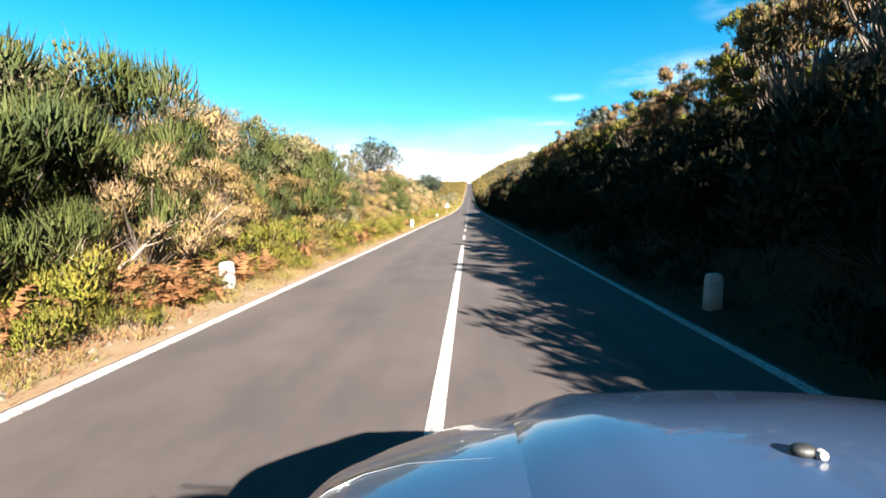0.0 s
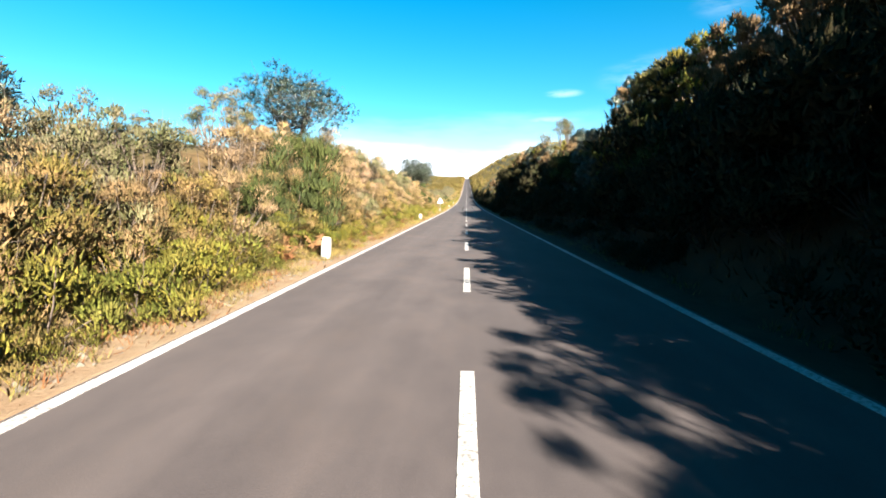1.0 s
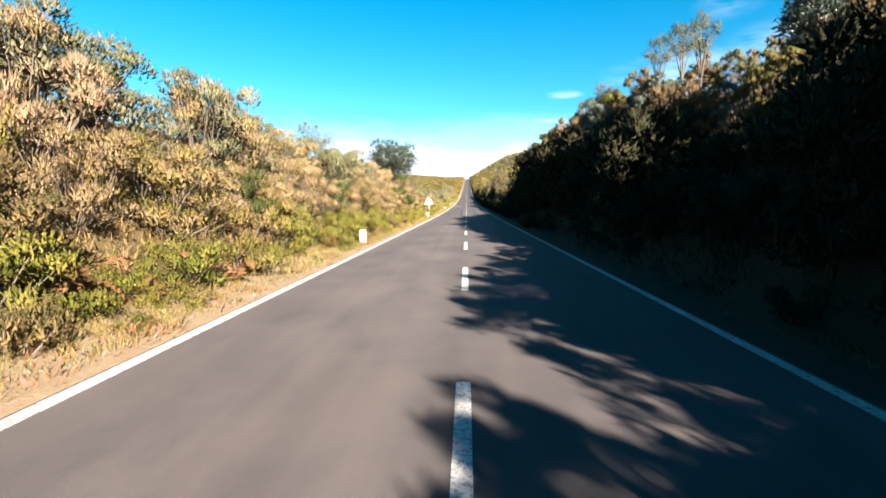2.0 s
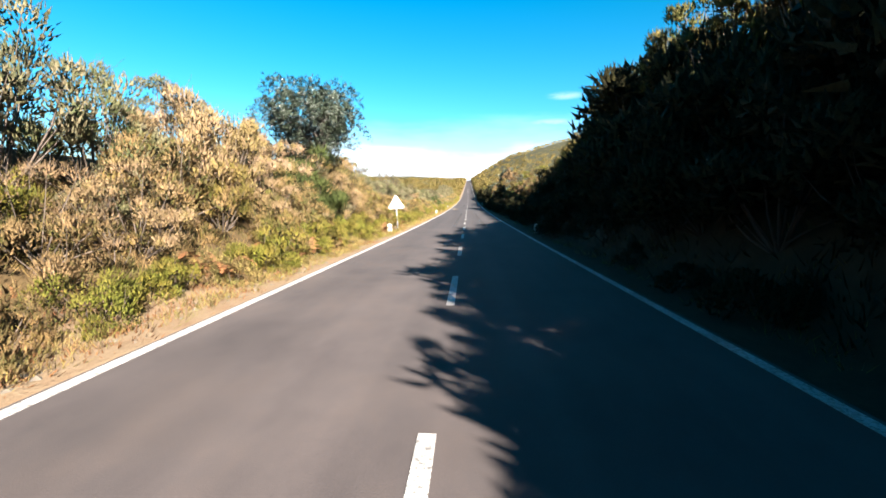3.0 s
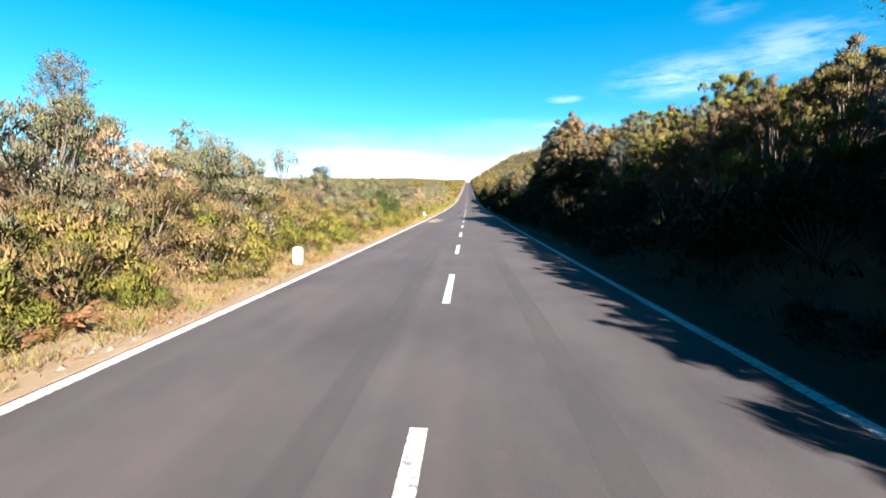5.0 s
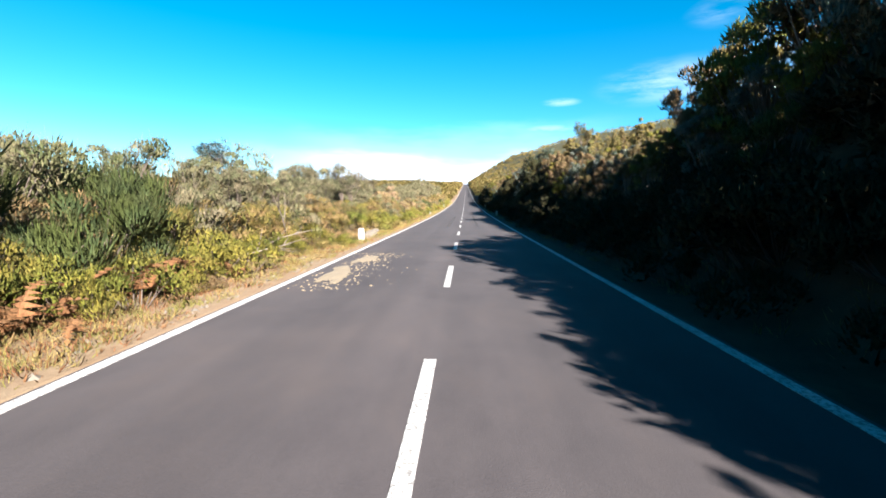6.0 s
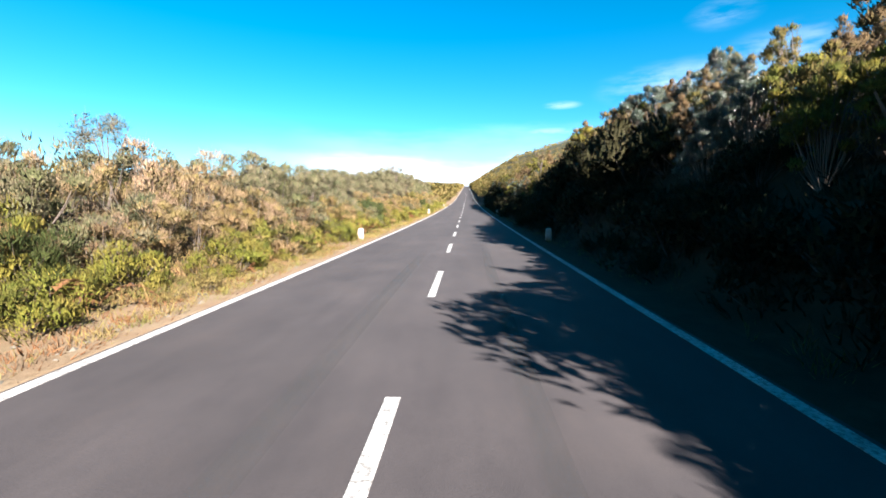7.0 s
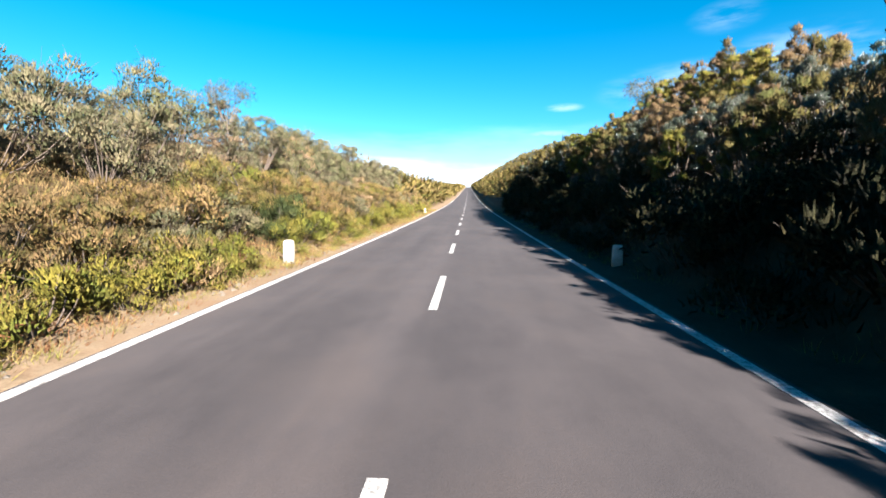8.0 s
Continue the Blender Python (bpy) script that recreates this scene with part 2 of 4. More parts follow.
TWIG = make_plain("grey-brown twigs", (0.037, 0.0262, 0.0185), (0.0895, 0.0664, 0.0494), 9.0, 0.9)
STONE = make_plain("pale weathered rock", (0.044, 0.034, 0.024), (0.098, 0.082, 0.06), 3.0, 0.9, 0.8, 0.05)
BARK = make_plain("dark bark", (0.0232, 0.017, 0.0124), (0.0525, 0.0401, 0.0309), 6.0, 0.9, 0.6, 0.02)
DEADWOOD = make_plain("bleached dead wood", (0.0741, 0.0556, 0.0401), (0.142, 0.114, 0.0865), 8.0, 0.9, 0.5, 0.01)


# ---- mesh helpers ----
def mesh_of(name, verts, faces, mat=None, smooth=False, normals=None):
    """A mesh from arrays of corners and of faces that all have as many corners."""
    v, f = np.asarray(verts, np.float32), np.asarray(faces, np.int32)
    me = bpy.data.meshes.new(name)
    n, k = f.shape
    me.vertices.add(len(v))
    me.vertices.foreach_set("co", v.ravel())
    me.loops.add(n * k)
    me.loops.foreach_set("vertex_index", f.ravel())
    me.polygons.add(n)
    me.polygons.foreach_set("loop_start", np.arange(n, dtype=np.int32) * k)
    me.polygons.foreach_set("use_smooth", np.full(n, smooth))
    me.update(calc_edges=True)
    if normals is not None:
        me.normals_split_custom_set_from_vertices(np.asarray(normals, np.float32).tolist())
    if mat:
        me.materials.append(mat)
    return me


def child(name, me, parent, label=""):
    ob = new(name, me)
    ob.parent = parent
    return tagged(ob, label) if label else ob


def part(name, bm, mat, parent, label="", smooth=False):
    """Links a bmesh as one mesh object under a thing or a part."""
    me = bpy.data.meshes.new(name)
    bm.to_mesh(me)
    bm.free()
    me.materials.append(mat)
    if smooth:
        me.polygons.foreach_set("use_smooth", np.full(len(me.polygons), True))
    return child(name, me, parent, label)


def blades(rng, base, way, length, width, out):
    """Leaf blades: a narrow pointed leaf from each base along its way. They turn their faces out of the plant, as leaves do."""
    n = len(base)
    way = way / np.linalg.norm(way, axis=1, keepdims=True)
    side = np.cross(way, rng.normal(size=(n, 3)))
    side /= np.linalg.norm(side, axis=1, keepdims=True)
    face = np.cross(way, side)
    side *= np.where(np.sum(face * out, axis=1, keepdims=True) < 0, -1.0, 1.0)
    foot = base + way * (length * 0.25)[:, None]
    v = np.stack((base - side * (width * 0.15)[:, None], base + way * length[:, None], foot + side * (width * 0.5)[:, None]), 1)
    # winding: the face's normal points along out
    flat = np.cross(v[:, 1] - v[:, 0], v[:, 2] - v[:, 0])
    flip = np.sum(flat * out, axis=1) < 0
    v[flip] = v[flip][:, ::-1]
    normal = out / (np.linalg.norm(out, axis=1, keepdims=True) + 1e-9) + rng.normal(0, 0.15, (n, 3))
    normal /= np.linalg.norm(normal, axis=1, keepdims=True)
    return v.reshape(-1, 3), np.arange(n * 3).reshape(-1, 3), np.repeat(normal, 3, 0)


def leaf_mesh(name, got, mat):
    return mesh_of(name, got[0], got[1], mat, True, got[2])


def tubes(paths, radii, sides=4, joins=None):
    """Tapered tubes along lines of points. joins: for each tube None, or the tube and the ring there out of which it grows."""
    vs, fs, rings = [], [], []
    for n, (line, r) in enumerate(zip(paths, radii)):
        line = np.asarray(line, float)
        d = np.gradient(line, axis=0)
        d /= np.linalg.norm(d, axis=1, keepdims=True) + 1e-9
        a = np.cross(d, (0.31, 0.87, 0.39))
        a /= np.linalg.norm(a, axis=1, keepdims=True) + 1e-9
        b = np.cross(d, a)
        own = []
        for i, p in enumerate(line):
            if i == 0 and joins and joins[n]:
                own.append(rings[joins[n][0]][joins[n][1]])
                continue
            rr = r * (1 - 0.8 * i / (len(line) - 1))
            own.append(range(len(vs), len(vs) + sides))
            for k in range(sides):
                w = 2 * math.pi * k / sides
                vs.append(p + rr * (math.cos(w) * a[i] + math.sin(w) * b[i]))
        for lo, hi in zip(own, own[1:]):
            for k in range(sides):
                k2 = (k + 1) % sides
                fs.append((lo[k], lo[k2], hi[k2], hi[k]))
        rings.append(own)
    return np.array(vs), np.array(fs)


# ---- the lie of the land ----
LEFT_Y = (-60, -8, -2, 4, 9, 13, 18, 34, 42, 50, 60, 66, 82, 93, 104, 116, 128, 140, 155, 168, 178, 188, 240, 400)
LEFT_Z = (1.9, 2.0, 2.4, 2.1, 1.2, 2.2, 3.1, 3.0, 2.3, 2.3, 2.2, 1.9, 1.5, 1.8, 0.9, 1.2, 1.3, 1.0, 1.3, 1.75, 2.3, 3.1, 3.0, 1.5)
# height of the thick hedge's crest over the road
CREST = ((-60, 4.5), (-20, 4.4), (-16, 5.2), (-8, 5.6), (-3, 5.75), (1, 5.35), (4, 5.35), (7, 5.6), (11, 5.5), (14, 5.65), (16, 4.7), (20, 4.6), (22, 5.1), (25, 5.2), (28, 4.7), (31, 4.8), (34, 5.7), (40, 6.1), (44, 6.1), (50, 6.1),
         (55, 5.75), (59, 5.2), (62, 5.1), (64, 4.8), (66, 4.4), (68, 3.4), (78, 3.2), (82, 3.4), (86, 3.95), (90, 3.6), (93, 3.4), (98, 4.1), (102, 5.0), (105, 5.2), (111, 4.9), (114, 4.2), (117, 3.5), (119.5, 2.9), (122, 3.2), (126, 3.75),
         (130, 4.6), (134, 5.4), (137, 4.5), (141, 3.7), (144, 4.3), (148, 5.2), (151, 5.12), (154, 5.12), (158, 4.0), (162, 3.75), (165, 3.3), (175, 3.2), (179, 3.4), (184, 4.0), (186, 4.4), (190, 5.0), (200, 5.1), (400, 4.5))


def crest_at(y):
    return np.interp(y, [c[0] for c in CREST], [c[1] for c in CREST])


def bank(x, y):
    """Height of the ground over the road, beside it."""
    left = np.interp(-x, (2.8, 3.6, 4.2, 8.0, 14.0), (-0.006, 0.0, 0.04, 1.0, 1.15)) * (np.interp(y, LEFT_Y, LEFT_Z) + (1.5 - np.interp(y, LEFT_Y, LEFT_Z)) * np.clip((-x - 13.0) / 30.0, 0, 1))
    left = left + np.interp(-x, (14.0, 60.0, 300.0, 4000.0), (0.0, 1.0, 4.0, -80.0))
    c = crest_at(y)
    foot, top = 0.5 * c, 0.5 * c + 0.38 * (c - 1.36) + 0.2
    right = np.interp(x, (2.9, 3.5, 3.9), (-0.006, -0.02, 0.05)) + np.clip((x - 3.9) / 1.5, 0, 1) * (foot - 0.05) + np.clip((x - 5.4) / 2.6, 0, 1) * (top - foot)
    right = right + (2.9 - top) * np.clip((x - 10.0) / 25.0, 0, 1)
    right = right + np.interp(x, (8.0, 20.0, 60.0, 160.0, 400.0, 4000.0), (0.0, 2.0, 9.5, 37.0, 66.0, 60.0))
    # a ridge closes in on the road far ahead
    right = right + np.interp(y, (230, 620), (0, 1)) * np.interp(x, (8.0, 25.0, 55.0, 112.0, 200.0, 500.0, 4000.0), (0.0, 9.0, 22.0, 24.0, 18.0, 5.0, 0.0))
    return np.where(x < 0, left, right)


def land(x, y):
    """Height of the ground at a place."""
    road_bed = np.where((x > -2.80) & (x < 2.88), -0.08, 0.0)
    return height(y) + bank(x, y) + road_bed


def make_ground():
    xs = np.concatenate((-np.geomspace(4000, 24, 26), np.arange(-20, -8, 1.0), np.arange(-8, -3.3, 0.25), (-3.25, -3.0, -2.9, -2.81, -2.78, -1.5, 0, 1.5, 2.8, 2.9, 3.0, 3.25), np.arange(3.5, 8, 0.25), np.arange(8, 20, 1.0), np.geomspace(24, 4000, 26)))
    ys = np.concatenate((-np.geomspace(4000, 80, 20), np.arange(-70, 240, 0.8), np.arange(240, 900, 8.0), np.geomspace(920, 4500, 24)))
    X, Y = np.meshgrid(xs, ys)
    Z = land(X, Y)
    rng = np.random.default_rng(3)
    rough = np.clip((np.abs(X) - 3.0) / 2.0, 0, 1) * np.where(np.abs(X) < 30, 1, 0)
    Z = Z + rough * rng.normal(0, 0.05, X.shape)
    far = np.clip((np.abs(X) - 30) / 60, 0, 1)
    Z = Z + far * (2.2 * np.sin(X * 0.021 + Y * 0.013) + 1.4 * np.sin(X * 0.043 - Y * 0.03 + 1.0))
    V = np.stack((X, Y, Z), -1).reshape(-1, 3)
    nx, ny = len(xs), len(ys)
    i = (np.arange(ny - 1)[:, None] * nx + np.arange(nx - 1)[None]).ravel()
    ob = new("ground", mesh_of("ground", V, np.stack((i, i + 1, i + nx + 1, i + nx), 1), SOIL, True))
    tagged(ob, "dry brown earth with sparse grass beside the road", "ground", kind="structure")


def strip(name, x0, x1, y0, y1, lift, mat, step=2.0):
    """A band along the road, with a little thickness."""
    n = max(2, int((y1 - y0) / step) + 1)
    ys = np.linspace(y0, y1, n)
    z = height(ys) + lift
    V = np.concatenate([np.stack((np.full(n, x), ys, z + d), 1) for x, d in ((x0, -0.05), (x0, 0), (x1, 0), (x1, -0.05))])
    i = np.arange(n - 1)
    F = np.concatenate([np.stack((i + a * n, i + (a + 1) * n, i + (a + 1) * n + 1, i + a * n + 1), 1) for a in range(3)])
    return new(name, mesh_of(name, V, F, mat))


make_ground()
road = strip("road", -2.825, 2.90, -300, 1200, 0.0, ASPHALT)
tagged(road, "grey-brown worn asphalt two-lane mountain road", "road", kind="structure")
for side in (-1, 1):
    ob = strip("edge_line", side * LANE - 0.06 + 0.03, side * LANE + 0.06 + 0.03, -300, 1200, 0.004, PAINT)
    tagged(ob, "continuous worn white painted line along the road's edge", "road marking", "edge lines")
ob = strip("centre_line", -0.055, 0.055, -300, 0.0, 0.004, PAINT)
tagged(ob, "continuous white painted line ending where dashes begin", "road marking")
ends = [5.33, 11.14, 17.1, 23.3, 29.5, 35.7, 41.8]
while ends[-1] < 420:
    ends.append(ends[-1] + PERIOD)
for e in ends:
    ob = strip("centre_dash", -0.055, 0.055, e - 2.55, e, 0.004, PAINT, 1.3)
    tagged(ob, "worn white painted dash of the centre line", "road marking", "centre line dashes")


# ---- plants ----
def curve_line(foot, bend, top, n=6):
    u = np.linspace(0, 1, n)[:, None]
    return (1 - u) ** 2 * foot + 2 * u * (1 - u) * bend + u ** 2 * top


def sprays(rng, centres, sizes, per, leaves, long, broad, lift, loose, inner=40, dome=0.9):
    """Fine leaf sprays standing out of rounded tufts, with older leaves deep inside."""
    n = len(centres) * per
    c, r = np.repeat(centres, per, 0), np.repeat(sizes, per)[:, None]
    out = rng.normal(0, 1, (n, 3)) + (0, 0, dome)
    out /= np.linalg.norm(out, axis=1, keepdims=True)
    foot = c + out * r * rng.uniform(0.55, 0.86, (n, 1)) * (1, 1, 0.9)
    axis = out * 0.65 + np.array((0, 0, lift)) + rng.normal(0, 0.2, (n, 3))
    axis /= np.linalg.norm(axis, axis=1, keepdims=True)
    m = n * leaves
    P, D = np.repeat(foot, leaves, 0), np.repeat(axis, leaves, 0)
    base = P + D * rng.uniform(0, 1, (m, 1)) * np.repeat(r, leaves, 0) * 0.28 + rng.normal(0, 0.025, (m, 3))
    base[:, 2] = np.maximum(base[:, 2], 0.02)
    k = len(centres) * inner
    r = np.repeat(sizes, inner)[:, None]
    deep = np.repeat(centres, inner, 0) + rng.normal(0, 0.27, (k, 3)) * r
    deep[:, 2] = np.maximum(deep[:, 2], 0.02)
    everything = np.concatenate((base, deep))
    whole = everything - np.array((0.0, 0.0, centres[:, 2].mean() * 0.6))
    whole /= np.linalg.norm(whole, axis=1, keepdims=True) + 1e-6
    tuft = everything - np.concatenate((np.repeat(c, leaves, 0), np.repeat(centres, inner, 0)))
    tuft /= np.linalg.norm(tuft, axis=1, keepdims=True) + 1e-6
    return blades(rng, everything, np.concatenate((D + rng.normal(0, loose, (m, 3)), rng.normal(0, 0.7, (k, 3)) + (0, 0, lift))),
                  np.concatenate((rng.uniform(0.6, 1.3, m) * long, rng.uniform(0.7, 1.25, k) * long)), np.concatenate((rng.uniform(0.6, 1.35, m) * broad, rng.uniform(0.9, 1.5, k) * broad)),
                  tuft * 1.0 + whole * 0.3 + (0, 0, 0.1))


def plumes(rng, centres, sizes, per, long, thick, lift):
    """Upright leafy tips all through each tuft: slender three-sided spikes."""
    n = len(centres) * per
    c, r = np.repeat(centres, per, 0), np.repeat(sizes, per)[:, None]
    out = rng.normal(0, 1, (n, 3)) + (0, 0, 0.6)
    out /= np.linalg.norm(out, axis=1, keepdims=True)
    foot = c + out * r * rng.uniform(0.25, 0.95, (n, 1)) ** 0.7 * (1.0, 1.0, 0.9)
    axis = out * 0.55 + np.array((0, 0, lift)) + rng.normal(0, 0.3, (n, 3))
    axis /= np.linalg.norm(axis, axis=1, keepdims=True)
    a = np.cross(axis, rng.normal(size=(n, 3)))
    a /= np.linalg.norm(a, axis=1, keepdims=True)
    b = np.cross(axis, a)
    tall = (rng.uniform(0.5, 1.4, n) * long)[:, None]
    wide = (rng.uniform(0.6, 1.4, n) * thick)[:, None]
    V, N = [], []
    for k in range(3):
        w = 2 * math.pi * k / 3
        d = a * math.cos(w) + b * math.sin(w)
        V.append(foot + axis * tall * rng.uniform(0.0, 0.35, (n, 1)) + d * wide)
        N.append(d * 0.45 + out * 0.8)
    V.append(foot + axis * tall)
    N.append(out * 0.8 + axis * 0.3)
    V, N = np.stack(V, 1), np.stack(N, 1)
    V[..., 2] = np.maximum(V[..., 2], 0.01)
    N += rng.normal(0, 0.12, (n, 1, 3))
    N /= np.linalg.norm(N, axis=2, keepdims=True) + 1e-9
    shape = np.array(((0, 1, 3), (1, 2, 3), (2, 0, 3)))
    F = (shape[None] + 4 * np.arange(n)[:, None, None]).reshape(-1, 3)
    return V.reshape(-1, 3), F, N.reshape(-1, 3)


def joined(a, b):
    return np.concatenate((a[0], b[0])), np.concatenate((a[1], b[1] + len(a[0]))), np.concatenate((a[2], b[2]))


def shrub_meshes(rng, name, leaf, tall, wide, tufts, skirt, per, leaves, long, broad, lift=0.6, loose=0.4, bare=0, size=(0.27, 0.42), open_foot=0.0, wood=None, tips=40, tip=(0.17, 0.024)):
    """A many-stemmed shrub: its trunk with all its stems, and its crown."""
    centres, sizes, lines, radii, joins = [], [], [], [], []
    for k in range(tufts + skirt):
        a = rng.uniform(0, 2 * math.pi)
        s = wide * rng.uniform(*size)
        if k < tufts:
            r = wide * 0.85 * math.sqrt(rng.uniform(0, 1))
            z = (tall - s * 0.8) * (1 - 0.38 * (r / wide) ** 2) * rng.uniform(0.42 + 0.3 * open_foot, 1.0)
        else:
            r = wide * rng.uniform(0.5, 0.95)
            z = tall * rng.uniform(0.08, 0.42)
        c = np.array((r * math.cos(a), r * math.sin(a), z))
        centres.append(c)
        sizes.append(s)
        foot = np.array((0.0, 0.0, -0.15))
        joins.append((0, 0) if k else None)
        bend = np.array((c[0] * 0.6, c[1] * 0.6, z * 0.45)) + rng.normal(0, 0.08, 3) * wide
        lines.append(curve_line(foot, bend, c + (0, 0, s * 0.4), 4))
        radii.append(rng.uniform(0.012, 0.022) * (0.5 + 0.4 * tall))
    for k in range(bare):
        i = int(rng.integers(len(centres)))
        d = rng.normal(0, 1, 3) + (0, 0, 0.9)
        d /= np.linalg.norm(d)
        p = centres[i] + d * sizes[i] * 0.5
        q = p + d * sizes[i] * rng.uniform(0.7, 1.3) + (0, 0, 0.08)
        lines.append(curve_line(p, (p + q) / 2 + rng.normal(0, 0.03, 3), q, 3))
        radii.append(0.0055)
        joins.append((i, 3))
    trunk = mesh_of(name + " trunk", *tubes(lines, radii, 3, joins), wood or TWIG, True)
    centres, sizes = np.array(centres), np.array(sizes)
    crown = leaf_mesh(name + " crown", joined(plumes(rng, centres, sizes, tips, tip[0], tip[1], lift), sprays(rng, centres, sizes * 1.15, per, leaves, long, broad, lift, loose, 0)), leaf)
    return {"trunk": trunk, "crown": crown}


def frond_mesh(rng):
    """One arching dead bracken frond: a stalk with leaflets along both edges."""
    reach, up = rng.uniform(0.3, 0.6), rng.uniform(0.15, 0.42)
    n = 14
    line = curve_line(np.zeros(3), np.array((reach * 0.4, 0, up * 1.4)), np.array((reach, 0, up * rng.uniform(0.1, 0.7))), n)
    V = [p + (0, sign * 0.005 * (1 - 0.05 * i), 0) for sign in (-1, 1) for i, p in enumerate(line)]
    F = []
    for i in range(n - 1):
        F += [(i, i + 1, n + i), (i + 1, n + i + 1, n + i)]
    for sign, start in ((-1, 0), (1, n)):
        for i in range(2, n - 1):
            size = 0.16 * (1 - 0.06 * i) * rng.uniform(0.75, 1.25)
            V.append(line[i] + np.array((0.35, sign, 0.0)) * size + rng.normal(0, 0.14, 3) * size)
            F.append((start + i, len(V) - 1, start + i + 1) if sign < 0 else (start + i + 1, len(V) - 1, start + i))
    return mesh_of("bracken frond", V, F, FERN)


FRONDS = []


def bracken(x, y, size, rng):
    ob = new("bracken")
    ob.empty_display_size = 0.1
    ob.matrix_basis = pose(x, y, float(land(x, y))) @ Matrix.Scale(size, 4)
    turn = rng.uniform(0, 360)
    for k in range(4):
        frond = child("frond", FRONDS[int(rng.integers(len(FRONDS)))], ob)
        frond.matrix_basis = pose(0, 0, 0, 0, rng.uniform(-25, 10), turn + 90 * k + rng.uniform(-25, 25))
    tagged(ob, "rusty brown dead bracken on the dry verge", "fern", "dead bracken along the verge")


LABELS = {
    "heath_shrub": ("olive and pinkish-brown heath shrub on the sunny bank", "shrub"),
    "dry_heath": ("dry pinkish-tan heath shrub on the sunny bank", "shrub"),
    "bank_shrub": ("low tan and golden heath shrub covering the sunny bank", "shrub"),
    "broom_shrub": ("dense green broom shrub with long upright sprays", "shrub"),
    "yellow_shrub": ("low yellow-green shrub at the edge of the verge", "shrub"),
    "tree_heath": ("tall tree heath with bare grey stems and leafy tops", "tree heath"),
    "shade_shrub": ("heath shrub on the shaded road bank, leaves coloured dark for shade", "shrub"),
    "hedge_shrub": ("tall shrub in the thick hedge, leaves coloured dark for shade", "shrub"),
    "slope_heath": ("olive-brown heath shrub on the slope above the hedge", "shrub"),
    "tall_heath": ("tall pale heath with bare grey stems behind the bank", "tree heath"),
    "tuft_shrub": ("small golden-green tuft growing out of the dry verge", "shrub"),
    "verge_shrub": ("small shrub beside the road, leaves coloured dark for shade", "shrub"),
    "dry_shrub": ("dry brown twiggy shrub with sparse dead leaves", "shrub"),
}
KINDS = {}


def make_kinds():
    rng = np.random.default_rng(11)

    def grow(kind, n, leaf, *sizes, **more):
        for i in range(n):
            KINDS.setdefault(kind, []).append(shrub_meshes(rng, kind.replace("_", " "), leaf[i % len(leaf)], *sizes, **more))

    # tall, wide, tufts, tufts at the foot, sprays a tuft, leaves a spray, leaf length and breadth, lift, spread
    grow("heath_shrub", 6, (HEATH,), 2.3, 1.2, 17, 8, 6, 7, 0.06, 0.012, 0.9, 0.4, bare=40, size=(0.2, 0.36), tips=165, tip=(0.12, 0.0145))
    grow("heath_back", 4, (PALEHEATH,), 2.3, 1.2, 18, 4, 6, 7, 0.06, 0.012, 0.9, 0.4, bare=50, size=(0.18, 0.34), tips=140, tip=(0.12, 0.0155))
    grow("dry_heath", 4, (STRAW,), 2.3, 1.15, 18, 7, 6, 7, 0.07, 0.010, 1.0, 0.35, bare=50, size=(0.18, 0.34), tips=150, tip=(0.13, 0.0125))
    grow("bank_shrub", 4, (HEATH, YELLOW, HEATH, PALEHEATH), 1.25, 0.95, 10, 5, 6, 7, 0.05, 0.011, 0.9, 0.4, bare=24, size=(0.2, 0.36), tips=135, tip=(0.11, 0.013))
    grow("broom_shrub", 3, (BROOM,), 2.1, 1.0, 9, 6, 8, 9, 0.12, 0.007, 1.2, 0.2, size=(0.26, 0.42), tips=200, tip=(0.24, 0.0095))
    grow("yellow_shrub", 5, (YELLOW, YELLOW, HEATH), 1.0, 0.75, 8, 6, 5, 6, 0.05, 0.011, 0.9, 0.4, bare=6, size=(0.22, 0.38), tips=105, tip=(0.10, 0.0125))
    grow("tuft_shrub", 4, (YELLOW, GRASS, HEATH, YELLOW), 0.5, 0.42, 5, 4, 6, 7, 0.085, 0.010, 1.0, 0.3, size=(0.28, 0.46), tips=50, tip=(0.10, 0.008))
    grow("tree_heath", 6, (GOLDHEATH, RUSTHEATH, GOLDHEATH, RUSTHEATH, YELLOW, LAUREL), 3.4, 1.25, 32, 9, 5, 6, 0.08, 0.018, 1.0, 0.4, bare=60, size=(0.12, 0.25), open_foot=0.2, wood=TWIG, tips=92, tip=(0.17, 0.020))
    grow("heath_tall", 3, (PALEHEATH,), 3.4, 1.2, 16, 3, 6, 6, 0.065, 0.013, 0.9, 0.4, bare=70, size=(0.16, 0.28), open_foot=0.4, tips=115, tip=(0.12, 0.0155))
    # these two get darker leaves and bark, with the bank's shade in the colour
    grow("shade_shrub", 4, (SHADEHEATH,), 2.1, 1.15, 10, 10, 4, 6, 0.10, 0.03, bare=3, size=(0.26, 0.44), wood=BARK, tips=85, tip=(0.2, 0.034))
    grow("verge_shrub", 3, (SHADEHEATH,), 0.9, 0.7, 5, 4, 5, 6, 0.08, 0.025, bare=2, wood=BARK, tips=60, tip=(0.13, 0.02))
    FRONDS.extend(frond_mesh(rng) for k in range(6))
    grow("dry_shrub", 2, (DRY,), 1.7, 0.95, 10, 4, 5, 6, 0.06, 0.012, bare=140, size=(0.18, 0.32), tips=75, tip=(0.12, 0.010))


